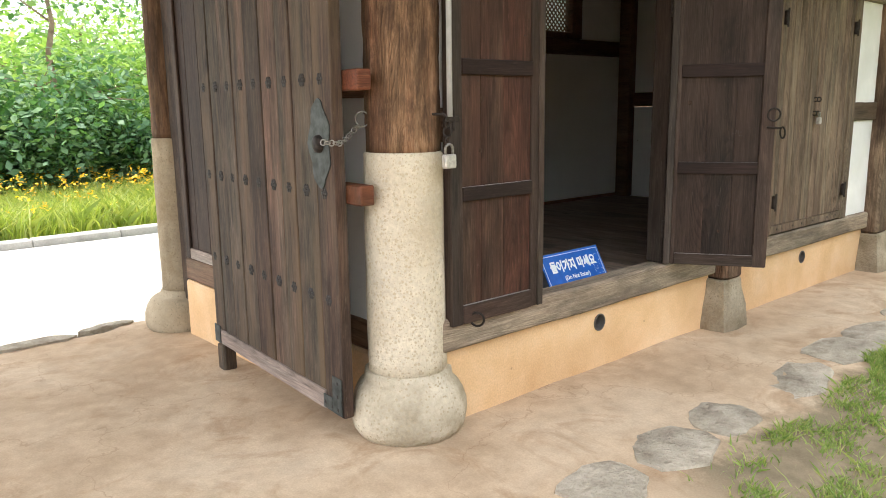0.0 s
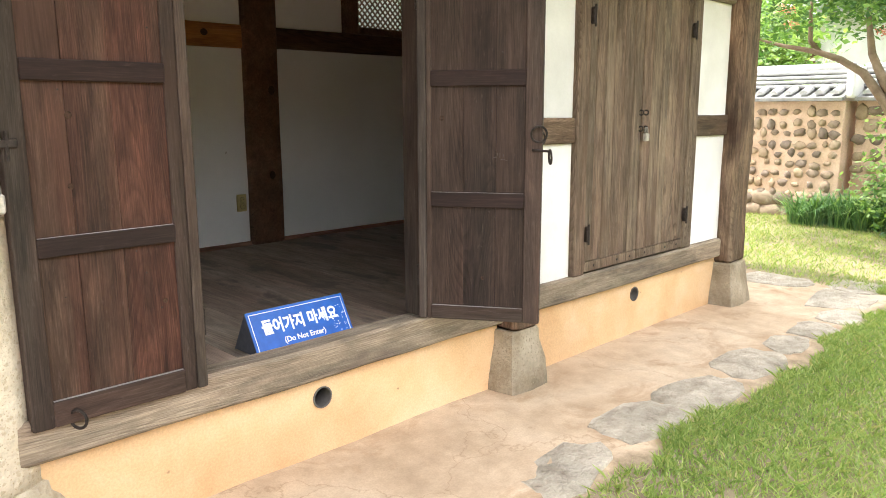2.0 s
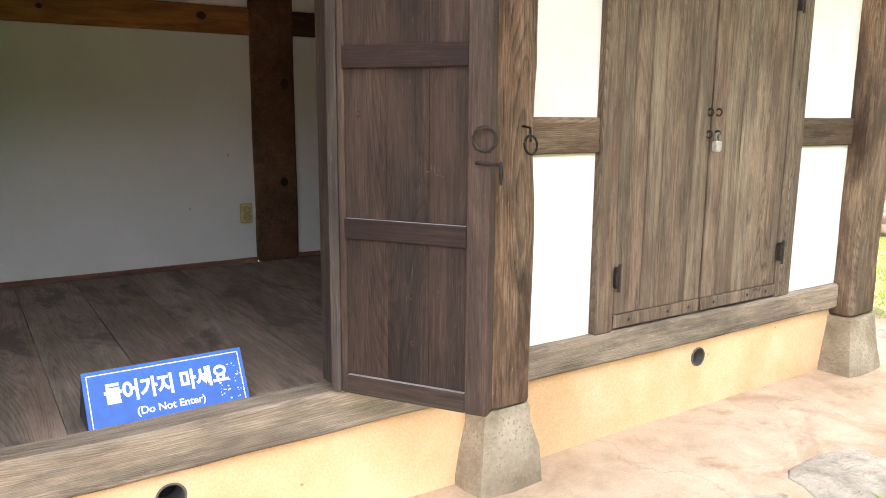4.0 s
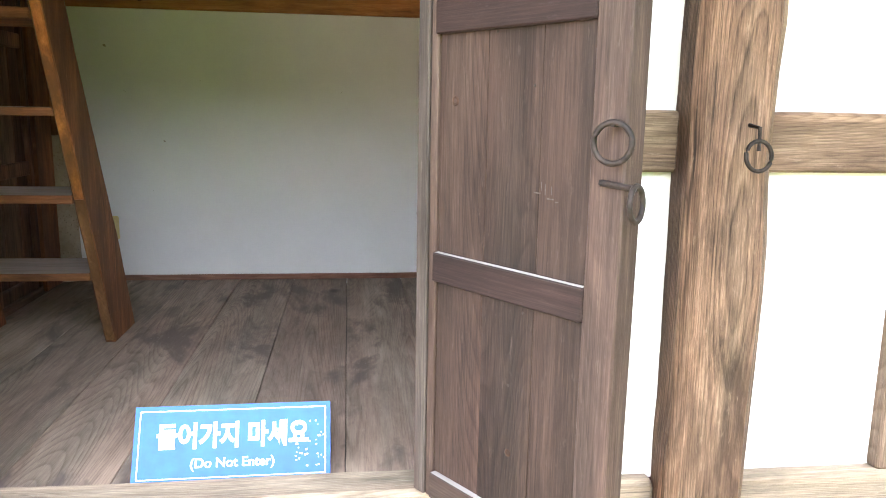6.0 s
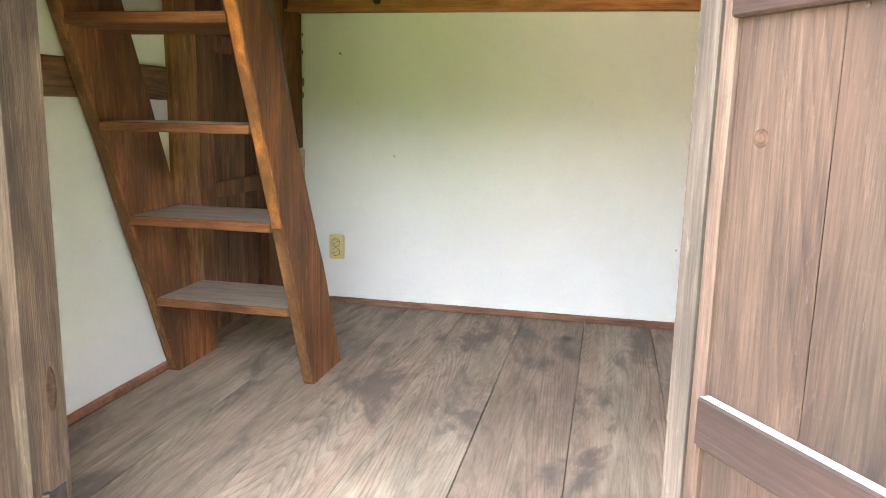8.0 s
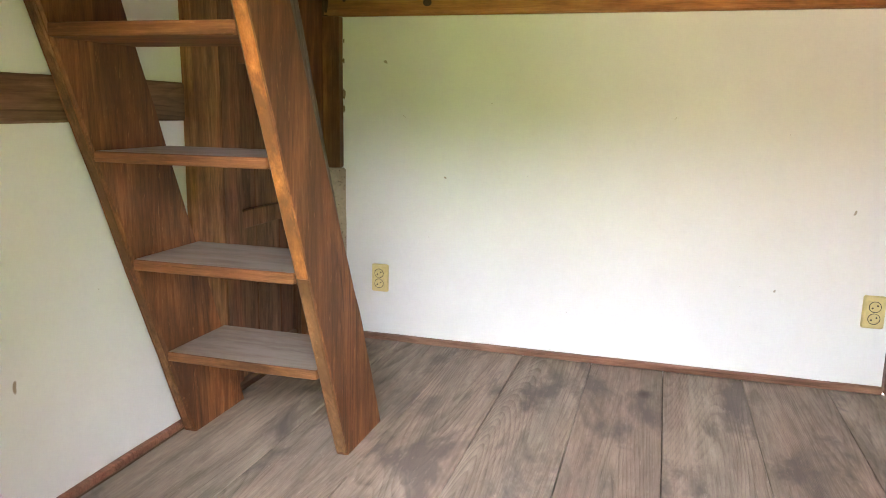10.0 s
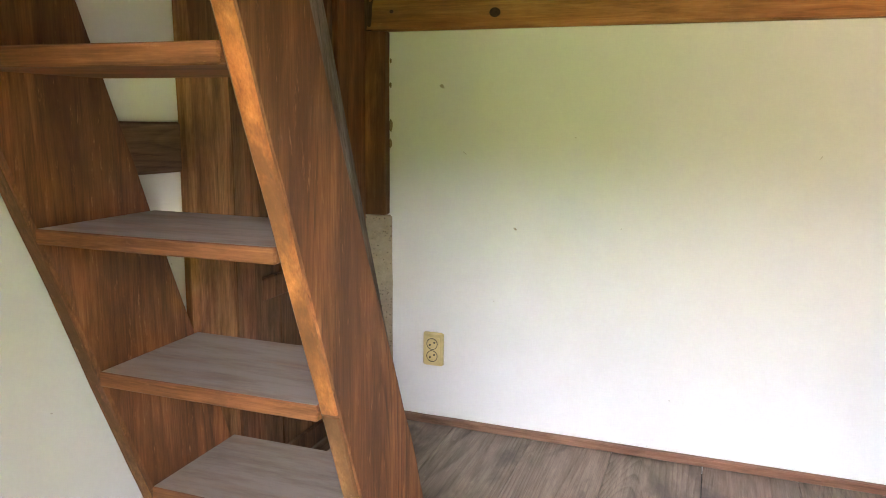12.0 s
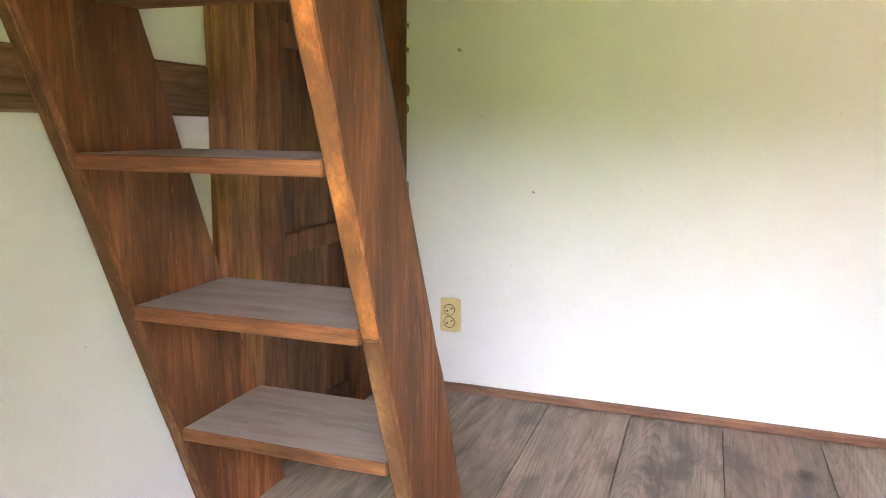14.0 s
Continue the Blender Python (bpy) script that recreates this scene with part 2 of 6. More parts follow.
FRAMEX = wood("dark_door_bottom_rail", (0.0224, 0.0155, 0.0120), (0.0450, 0.0330, 0.0265), (0.0800, 0.0630, 0.0520), "x", 0.72, None, 0.6, 0.4, vary=0.12, dust=0.8, dust_tone=(0.36, 0.34, 0.32), figure=0.3, patch=0.35)
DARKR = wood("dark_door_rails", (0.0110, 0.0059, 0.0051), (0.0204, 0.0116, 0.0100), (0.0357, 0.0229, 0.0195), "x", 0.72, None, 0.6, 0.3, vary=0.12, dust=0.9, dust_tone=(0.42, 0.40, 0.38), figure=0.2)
PALE = wood("pale_weathered_boards", (0.0634, 0.0429, 0.0299), (0.1633, 0.1194, 0.0860), (0.2786, 0.2164, 0.1647), "z", 0.78, (0.110, 0.070, 0.047), 0.60, 0.8, ring=17, vary=0.18, patch=0.33, figure=0.70, stain_long=0.2, stain_scale=4, hue=0.035, checks=0.7)
PALEX = wood("pale_weathered_beams", (0.1371, 0.1101, 0.0803), (0.2938, 0.2432, 0.1824), (0.4504, 0.3866, 0.2979), "x", 0.8, (0.130, 0.100, 0.076), 0.6, 0.8, ring=16, vary=0.08, patch=0.36, figure=0.60, hue=0.04, checks=0.6)
POST = wood("rough_post_wood", (0.0390, 0.0244, 0.0159), (0.1525, 0.1098, 0.0744), (0.2867, 0.2172, 0.1525), "z", 0.75, (0.050, 0.028, 0.018), 0.555, 0.9, ring=15, vary=0.08, figure=0.65, patch=0.5, stain_scale=2.4, stain_soft=0.06, hue=0.07, checks=0.8)
COLW = wood("rough_column_wood", (0.034, 0.018, 0.010), (0.150, 0.086, 0.048), (0.285, 0.185, 0.118), "z", 0.78, (0.055, 0.030, 0.018), 0.58, 1.0, ring=10, vary=0.05, figure=0.65, stain_scale=9, patch=0.5, stain_long=0.5, checks=0.8)
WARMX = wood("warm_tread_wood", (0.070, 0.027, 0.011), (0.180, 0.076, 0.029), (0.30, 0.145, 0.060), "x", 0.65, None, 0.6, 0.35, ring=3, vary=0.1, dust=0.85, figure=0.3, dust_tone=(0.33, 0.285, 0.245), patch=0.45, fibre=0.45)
BEAM = wood("warm_beam_wood", (0.16, 0.060, 0.018), (0.34, 0.145, 0.046), (0.45, 0.23, 0.088), "x", 0.6, (0.19, 0.075, 0.025), 0.60, 0.3, ring=5, vary=0.08, spec=0.3, patch=0.3, fibre=0.45)
BEAMV = wood("warm_upright_wood", (0.09, 0.036, 0.012), (0.22, 0.095, 0.033), (0.33, 0.165, 0.066), "z", 0.62, (0.10, 0.045, 0.018), 0.56, 0.4, ring=8, vary=0.05, figure=0.45, patch=0.45, fibre=0.45)
CRUMB = mottled("crumbled_clay_plaster", [(0.3, (0.16, 0.10, 0.055)), (0.7, (0.40, 0.32, 0.23))], 30, 0.95, 4, 90, 0.5, 0.004)
BEAMY = wood("brown_beam_wood", (0.06, 0.03, 0.018), (0.16, 0.092, 0.055), (0.24, 0.15, 0.095), "y", 0.65, None, 0.6, 0.4, vary=0.1, fibre=0.45)
FLOORW = wood("worn_floor_boards", (0.150, 0.117, 0.090), (0.280, 0.226, 0.178), (0.360, 0.300, 0.242), "y", 0.72, (0.125, 0.098, 0.084), 0.59, 0.3, ring=9, vary=0.08, stain_scale=4.6, figure=0.45, stain_long=0.36, patch=0.22, stain_soft=0.05, hue=0.04, checks=0.22, fibre=0.45)
RAILD = wood("dark_wall_beam", (0.030, 0.016, 0.009), (0.085, 0.048, 0.028), (0.15, 0.09, 0.055), "x", 0.7, None, 0.6, 0.4, figure=0.4, fibre=0.45)
SKIRT = wood("brown_skirting_wood", (0.10, 0.05, 0.03), (0.25, 0.135, 0.085), (0.34, 0.20, 0.135), "x", 0.65, None, 0.6, 0.3, vary=0.05, fibre=0.45)
OLDROOF = wood("old_ceiling_wood", (0.07, 0.04, 0.022), (0.18, 0.11, 0.065), (0.26, 0.17, 0.11), "x", 0.8)
PLASTER = mottled("white_outer_plaster", [(0.3, (0.76, 0.75, 0.71)), (0.7, (0.86, 0.85, 0.82))], 5, 0.92, 5, 140, 0.15, 0.002, grit=0.3)
PLASTER_IN = mottled("white_inner_plaster", [(0.3, (0.79, 0.785, 0.765)), (0.7, (0.84, 0.835, 0.815))], 2.5, 0.92, 5, 120, 0.06, 0.002, [((0.42, 0.37, 0.31), 4.1, 0.022), ((0.60, 0.57, 0.53), 9.0, 0.02), ((0.36, 0.28, 0.21), 2.7, 0.014)], bigamt=0.05, grit=0.15)
PLINTH = mottled("ochre_plinth_plaster", [(0.22, (0.60, 0.365, 0.18)), (0.5, (0.72, 0.485, 0.27)), (0.78, (0.80, 0.60, 0.39))], 2.6, 0.92, 8, 110, 0.4, 0.005, [((0.40, 0.25, 0.14), 5.5, 0.03)], bigamt=0.16)
STONE = mottled("pitted_granite", [(0.3, (0.53, 0.445, 0.315)), (0.7, (0.72, 0.655, 0.53))], 2.2, 0.9, 6, 55, 1.0, 0.022, [((0.50, 0.425, 0.305), 48, 0.22), ((0.45, 0.375, 0.265), 90, 0.17)], bigamt=0.24, big=1.6)
STONE_BASE = mottled("stained_granite_base", [(0.3, (0.34, 0.275, 0.175)), (0.5, (0.52, 0.45, 0.335)), (0.72, (0.65, 0.585, 0.465))], 5, 0.92, 8, 55, 1.0, 0.018, [((0.40, 0.335, 0.235), 55, 0.20)], big=2.5, bigamt=0.32)
FOOT = mottled("brown_footing_granite", [(0.3, (0.22, 0.175, 0.115)), (0.5, (0.33, 0.275, 0.195)), (0.72, (0.45, 0.385, 0.29))], 6, 0.92, 8, 55, 1.0, 0.02, [((0.27, 0.22, 0.15), 60, 0.20)], big=2.5, bigamt=0.25)
FLAG = mottled("grey_flagstone", [(0.25, (0.27, 0.225, 0.17)), (0.45, (0.43, 0.375, 0.295)), (0.75, (0.60, 0.54, 0.44))], 11, 0.88, 9, 60, 1.0, 0.04, bigamt=0.3, big=2.4)
ROAD = mottled("pale_concrete_road", [(0.3, (0.56, 0.54, 0.50)), (0.7, (0.66, 0.64, 0.60))], 2, 0.9, 6, 60, 0.2, 0.003, shift=False)
KERB = mottled("grey_kerb_concrete", [(0.3, (0.30, 0.29, 0.27)), (0.7, (0.42, 0.41, 0.38))], 6, 0.9, 6, 60, 0.3, 0.004)
MORTAR = mottled("peach_wall_mortar", [(0.3, (0.52, 0.36, 0.25)), (0.7, (0.66, 0.48, 0.35))], 4, 0.95, 6, 50, 0.4, 0.006)
FIELD = mottled("brown_field_stone", [(0.3, (0.20, 0.145, 0.10)), (0.7, (0.36, 0.28, 0.20))], 6, 0.9, 6, 50, 0.6, 0.01)
FIELD_D = mottled("dark_field_stone", [(0.3, (0.15, 0.115, 0.088)), (0.7, (0.28, 0.22, 0.17))], 6, 0.9, 6, 50, 0.6, 0.01)
FIELD_L = mottled("tan_field_stone", [(0.3, (0.30, 0.21, 0.13)), (0.7, (0.46, 0.36, 0.25))], 6, 0.9, 6, 50, 0.6, 0.01)
TILE = mottled("grey_roof_tile", [(0.3, (0.26, 0.26, 0.26)), (0.7, (0.44, 0.44, 0.43))], 8, 0.7, 5, 70, 0.3, 0.003)
IRON = plain("rusty_iron", (0.032, 0.024, 0.020), 0.65, 0.25, 0.5, 60)
RING = plain("worn_iron_ring", (0.024, 0.018, 0.015), 0.6, 0.2, 0.5, 60, 0.25)
STEEL = plain("galvanised_chain", (0.27, 0.26, 0.24), 0.4, 0.7, 0.3, 80)
LOCKM = plain("dull_padlock_metal", (0.50, 0.48, 0.45), 0.4, 0.4, 0.2, 60)
BRONZE = plain("green_bronze_plate", (0.040, 0.046, 0.043), 0.6, 0.2, 0.5, 30)
BLUE = plain("blue_sign_board", (0.010, 0.108, 0.46), 0.4, 0.0, 0.12, 25)
WHITE = plain("white_sign_paint", (0.86, 0.87, 0.88), 0.5, 0.0, 0.05)
SIGNSIDE = plain("grey_sign_side", (0.10, 0.11, 0.13), 0.6)
CREAM = plain("yellowed_plastic", (0.66, 0.54, 0.24), 0.4, 0.0, 0.08, 30)
BLACK = plain("shade_black", (0.012, 0.011, 0.010), 0.8)
LINING = plain("dark_vent_pipe", (0.11, 0.10, 0.09), 0.8)
PVC = plain("grey_plastic_pipe", (0.40, 0.41, 0.42), 0.4, 0.0, 0.06)
BRONZE_STUD = plain("iron_stud", (0.03, 0.026, 0.024), 0.6, 0.2, 0.4, 90)
# rear column's granite and timber, with the passage shade put into the colour
STONE_SHADED = mottled("shaded_brown_granite", [(0.3, (0.26, 0.20, 0.125)), (0.5, (0.36, 0.295, 0.205)), (0.72, (0.44, 0.37, 0.27))], 4, 0.92, 7, 70, 0.9, 0.010, [((0.20, 0.155, 0.10), 70, 0.14)], big=2.5, bigamt=0.25)
COLW_SHADED = wood("shaded_column_wood", (0.032, 0.016, 0.009), (0.105, 0.056, 0.029), (0.175, 0.102, 0.058), "z", 0.78, (0.04, 0.02, 0.012), 0.58, 0.8, ring=4, vary=0.05, figure=0.35, stain_scale=6, patch=0.45)
RAILX = wood("brown_weathered_rail", (0.0427, 0.0266, 0.0171), (0.1330, 0.0931, 0.0627), (0.2375, 0.1786, 0.1273), "x", 0.78, (0.075, 0.045, 0.028), 0.56, 0.7, ring=15, vary=0.1, patch=0.4, figure=0.75, hue=0.05)
SCUFF = plain("chalky_scuff", (0.066, 0.056, 0.049), 0.9, 0.0, 0.4, 300)
KNOT = mottled("dark_knot_wood", [(0.3, (0.020, 0.011, 0.007)), (0.7, (0.075, 0.042, 0.026))], 90, 0.7, 4, 200, 0.4, 0.002)
BARKEDGE = wood("grey_waney_edge", (0.055, 0.048, 0.040), (0.15, 0.135, 0.115), (0.25, 0.23, 0.20), "z", 0.85, (0.10, 0.06, 0.035), 0.55, 1.0, ring=10, figure=0.5, patch=0.5, stain_scale=6, checks=0.8)
REDWOOD = wood("red_brown_block", (0.055, 0.022, 0.011), (0.16, 0.06, 0.03), (0.24, 0.10, 0.05), "y", 0.6)


def leafy(name, stops, trans=0.35, rough=0.55, glow=(1.5, 1.6, 0.6)):
    """Leaves: green that varies from leaf to leaf, with light coming through."""
    m, nt, bs = material(name)
    geo = nt.nodes.new("ShaderNodeNewGeometry")
    col = ramp(nt, geo.outputs["Random Per Island"], stops)
    nt.links.new(col, bs.inputs["Base Color"])
    bs.inputs["Roughness"].default_value = rough
    tr = nt.nodes.new("ShaderNodeBsdfTranslucent")
    tcol = mixc(nt, 1.0, col, glow, "MULTIPLY")
    nt.links.new(tcol, tr.inputs[0])
    ms = nt.nodes.new("ShaderNodeMixShader")
    ms.inputs[0].default_value = trans
    nt.links.new(bs.outputs[0], ms.inputs[1]); nt.links.new(tr.outputs[0], ms.inputs[2])
    nt.links.new(ms.outputs[0], nt.nodes["Material Output"].inputs[0])
    return m


LEAF = leafy("tree_leaves", [(0.0, (0.10, 0.19, 0.055)), (0.6, (0.22, 0.33, 0.12)), (1.0, (0.36, 0.47, 0.22))], 0.45)
LEAF_D = leafy("deep_green_leaves", [(0.0, (0.045, 0.115, 0.055)), (0.6, (0.12, 0.23, 0.11)), (1.0, (0.25, 0.37, 0.20))], 0.4)
MYRTLE = leafy("small_glossy_leaves", [(0.0, (0.035, 0.095, 0.03)), (0.6, (0.095, 0.19, 0.06)), (1.0, (0.22, 0.33, 0.11))], 0.4)
CLUMP = leafy("long_strap_leaves", [(0.0, (0.04, 0.11, 0.035)), (0.6, (0.10, 0.21, 0.07)), (1.0, (0.24, 0.36, 0.13))], 0.3)
GRASS = leafy("lawn_grass", [(0.0, (0.165, 0.255, 0.07)), (0.5, (0.265, 0.35, 0.11)), (0.85, (0.35, 0.41, 0.155)), (1.0, (0.48, 0.43, 0.24))], 0.4)
FLOWERY = leafy("tall_meadow_grass", [(0.0, (0.17, 0.23, 0.045)), (0.6, (0.30, 0.35, 0.08)), (1.0, (0.42, 0.42, 0.14))], 0.4)
SHADE = leafy("sky_blocker_leaves", [(0.0, (0.045, 0.075, 0.015)), (0.6, (0.085, 0.12, 0.025)), (1.0, (0.13, 0.15, 0.04))], 0.3)
YELLOW = leafy("yellow_petals", [(0.0, (0.62, 0.34, 0.015)), (1.0, (0.80, 0.52, 0.03))], 0.3)
PINK = leafy("pink_petals", [(0.0, (0.50, 0.16, 0.17)), (1.0, (0.66, 0.28, 0.27))], 0.3)
PAPER = leafy("white_window_paper", [(0.0, (0.8, 0.8, 0.78)), (1.0, (0.8, 0.8, 0.78))], 0.6, 0.9, (1.0, 1.0, 1.0))
BARK = mottled("smooth_bark", [(0.3, (0.16, 0.11, 0.075)), (0.7, (0.33, 0.25, 0.18))], 7, 0.85, 5, 40, 0.4, 0.006)


def yard_material():
    """Packed sandy earth that gives way to soil under the lawn."""
    m, nt, bs = material("packed_yard_earth")
    v = coords(nt, shift=False)
    n1 = noise_tex(nt, v, 1.3, 6, 0.62, 0.5)
    n2 = noise_tex(nt, v, 9, 6, 0.65)
    n3 = noise_tex(nt, v, 120, 3, 0.7)
    sand = ramp(nt, n1, [(0.28, (0.43, 0.315, 0.21)), (0.5, (0.525, 0.405, 0.285)), (0.72, (0.61, 0.50, 0.375))])
    sand = mixc(nt, 1.0, sand, ramp(nt, n2, [(0.3, (0.82, 0.80, 0.78)), (0.7, (1.07, 1.06, 1.05))]), "MULTIPLY")
    # old damp stains and hairline cracks
    st = noise_tex(nt, v, 2.1, 5, 0.7, 1.2)
    sand = mixc(nt, ramp(nt, st, [(0.53, (0, 0, 0)), (0.70, (0.62, 0.62, 0.62))]), sand, (0.29, 0.170, 0.088))
    vo = nt.nodes.new("ShaderNodeTexVoronoi"); vo.feature = "DISTANCE_TO_EDGE"; vo.inputs["Scale"].default_value = 0.75
    wob = nt.nodes.new("ShaderNodeVectorMath"); wob.operation = "MULTIPLY_ADD"
    nn = nd(nt, "ShaderNodeTexNoise", Scale=3.0, Detail=6.0); nt.links.new(v, nn.inputs["Vector"])
    nt.links.new(nn.outputs[1], wob.inputs[0]); wob.inputs[1].default_value = (0.7, 0.7, 0.7); nt.links.new(v, wob.inputs[2])
    nt.links.new(wob.outputs[0], vo.inputs["Vector"])
    crack = ramp(nt, vo.outputs["Distance"], [(0.001, (0.42, 0.42, 0.42)), (0.004, (0, 0, 0))])
    sand = mixc(nt, crack, sand, (0.24, 0.15, 0.09))
    soil = ramp(nt, n2, [(0.3, (0.17, 0.135, 0.085)), (0.7, (0.30, 0.24, 0.16))])
    # lawn side: soil tinted green further in, to bounce green light indoors
    sep = nt.nodes.new("ShaderNodeSeparateXYZ"); nt.links.new(v, sep.inputs[0])
    turf = ramp(nt, n2, [(0.3, (0.145, 0.165, 0.045)), (0.7, (0.26, 0.27, 0.09))])
    mt = nt.nodes.new("ShaderNodeMapRange"); mt.inputs[1].default_value, mt.inputs[2].default_value = 0.95, 0.35
    nt.links.new(sep.outputs[1], mt.inputs[0])
    soil = mixc(nt, mt.outputs[0], soil, turf)
    s1 = nt.nodes.new("ShaderNodeMath"); s1.operation = "MULTIPLY_ADD"; s1.inputs[1].default_value = 0.35
    nt.links.new(n2, s1.inputs[0]); nt.links.new(sep.outputs[1], s1.inputs[2])
    my = nt.nodes.new("ShaderNodeMapRange"); my.inputs[1].default_value, my.inputs[2].default_value = 1.55, 1.40
    nt.links.new(s1.outputs[0], my.inputs[0])
    mx = nt.nodes.new("ShaderNodeMapRange"); mx.inputs[1].default_value, mx.inputs[2].default_value = 2.3, 2.6
    s2 = nt.nodes.new("ShaderNodeMath"); s2.operation = "MULTIPLY_ADD"; s2.inputs[1].default_value = 0.5
    nt.links.new(n2, s2.inputs[0]); nt.links.new(sep.outputs[0], s2.inputs[2])
    nt.links.new(s2.outputs[0], mx.inputs[0])
    mf = nt.nodes.new("ShaderNodeMapRange"); mf.inputs[1].default_value, mf.inputs[2].default_value = 7.35, 7.6
    nt.links.new(sep.outputs[0], mf.inputs[0])
    mm = nt.nodes.new("ShaderNodeMath"); mm.operation = "MULTIPLY"
    nt.links.new(my.outputs[0], mm.inputs[0]); nt.links.new(mx.outputs[0], mm.inputs[1])
    mo = nt.nodes.new("ShaderNodeMath"); mo.operation = "MAXIMUM"
    nt.links.new(mm.outputs[0], mo.inputs[0]); nt.links.new(mf.outputs[0], mo.inputs[1])
    col = mixc(nt, mo.outputs[0], sand, soil)
    col = mixc(nt, 1.0, col, ramp(nt, n3, [(0.3, (0.88,) * 3), (0.7, (1.06,) * 3)]), "MULTIPLY")
    nt.links.new(col, bs.inputs["Base Color"])
    bs.inputs["Roughness"].default_value = 0.95
    bs.inputs["Specular IOR Level"].default_value = 0.15
    hh = nt.nodes.new("ShaderNodeMath"); hh.operation = "MULTIPLY_ADD"; hh.inputs[1].default_value = 0.25
    nt.links.new(n3, hh.inputs[0]); nt.links.new(n2, hh.inputs[2])
    bump(nt, bs, hh.outputs[0], 0.5, 0.01)
    return m


YARD = yard_material()
SOIL = mottled("far_green_ground", [(0.3, (0.09, 0.12, 0.035)), (0.7, (0.16, 0.20, 0.06))], 0.6, 0.95, 6, 8, 0.3, 0.02, shift=False)


# ---- builders ----
def thing(name, at=(0, 0, 0), label="", category="", group="", kind="", rz=0.0, rx=0.0):
    ob = new(name)
    ob.empty_display_size = 0.1
    ob.matrix_world = pose(*at, rx, 0, rz)
    return tagged(ob, label, category, group, kind)


def mesh_of(bm, mat, name="mesh", smooth=False):
    me = bpy.data.meshes.new(name)
    bmesh.ops.recalc_face_normals(bm, faces=bm.faces)
    bm.to_mesh(me)
    bm.free()
    if mat:
        me.materials.append(mat)
    if smooth:
        me.polygons.foreach_set("use_smooth", [True] * len(me.polygons))
    return me


def part(name, bm, mat, parent=None, label="", smooth=False, kind="", world=True):
    """One mesh object under a thing or part. Built in world places unless world is False (then in the parent's own)."""
    me = mesh_of(bm, mat, name, smooth)
    ob = new(name, me)
    if parent:
        ob.parent = parent
        if world:
            base = parent
            inv = Matrix.Translation(-base.matrix_basis.translation)
            while base.parent:
                base = base.parent
                inv = inv @ Matrix.Translation(-base.matrix_basis.translation)
            # meshes keep their own centre so that grain differs from piece to piece
            me.transform(inv)
        c = sum((v.co for v in me.vertices), Vector()) / max(1, len(me.vertices))
        me.transform(Matrix.Translation(-c))
        ob.matrix_basis = Matrix.Translation(c)
    return tagged(ob, label, kind=kind)


def solid(name, bm, mat, label="", category="", group="", kind="", smooth=False):
    """A thing that is one mesh."""
    me = mesh_of(bm, mat, name, smooth)
    lo = Vector([min(v.co[k] for v in me.vertices) for k in range(3)])
    hi = Vector([max(v.co[k] for v in me.vertices) for k in range(3)])
    c = Vector(((lo.x + hi.x) / 2, (lo.y + hi.y) / 2, lo.z))
    me.transform(Matrix.Translation(-c))
    ob = new(name, me)
    ob.matrix_basis = Matrix.Translation(c)
    return tagged(ob, label, category, group, kind)


def beam(p0, p1, w, h, up=(0, 0, 1), cham=0.006, wob=0.0, seg=0.0, bm=None, seed=0.0, ends=1.0):
    """A timber from p0 to p1 (centre line), w across and h along up, with chamfered edges and an uneven, hewn surface."""
    bm = bm or bmesh.new()
    p0, p1 = Vector(p0), Vector(p1)
    ax = (p1 - p0).normalized()
    upv = Vector(up)
    side = ax.cross(upv).normalized()
    upv = side.cross(ax).normalized()
    length = (p1 - p0).length
    n = max(1, int(length / seg)) if seg else 1
    a, b, c = w / 2, h / 2, min(cham, w * 0.3, h * 0.3)
    outline = [(a - c, -b), (a, -b + c), (a, b - c), (a - c, b), (-a + c, b), (-a, b - c), (-a, -b + c), (-a + c, -b)]
    loops = []
    stations = [0.0, min(c, length * 0.2)] + [length * k / n for k in range(1, n)] + [length - min(c, length * 0.2), length]
    for i, s in enumerate(stations):
        shrink = c * ends if i in (0, len(stations) - 1) else 0.0
        loop = []
        for (u, v) in outline:
            q = p0 + ax * s
            uu = u - math.copysign(min(shrink, abs(u)), u)
            vv = v - math.copysign(min(shrink, abs(v)), v)
            pt = q + side * uu + upv * vv
            if wob:
                k = noise.noise_vector(pt * 2.3 + Vector((seed, seed * 1.7, 0))) + 0.5 * noise.noise_vector(pt * 9 + Vector((seed, 3.1, 0)))
                pt += (side * k.x + upv * k.y) * wob
            loop.append(bm.verts.new(pt))
        loops.append(loop)
    for l0, l1 in zip(loops, loops[1:]):
        for k in range(8):
            bm.faces.new((l0[k], l0[(k + 1) % 8], l1[(k + 1) % 8], l1[k]))
    bm.faces.new(loops[0][::-1])
    bm.faces.new(loops[-1])
    return bm


def slab(x0, x1, y0, y1, z0, z1, cham=0.004, bm=None, wob=0.0, seg=0.0, seed=0.0):
    """A box by its limits, drawn along its longest side."""
    d = (x1 - x0, y1 - y0, z1 - z0)
    k = d.index(max(d))
    cx, cy, cz = (x0 + x1) / 2, (y0 + y1) / 2, (z0 + z1) / 2
    if k == 0:
        return beam((x0, cy, cz), (x1, cy, cz), d[1], d[2], (0, 0, 1), cham, wob, seg, bm, seed)
    if k == 1:
        return beam((cx, y0, cz), (cx, y1, cz), d[0], d[2], (0, 0, 1), cham, wob, seg, bm, seed)
    return beam((cx, cy, z0), (cx, cy, z1), d[0], d[1], (0, 1, 0), cham, wob, seg, bm, seed)


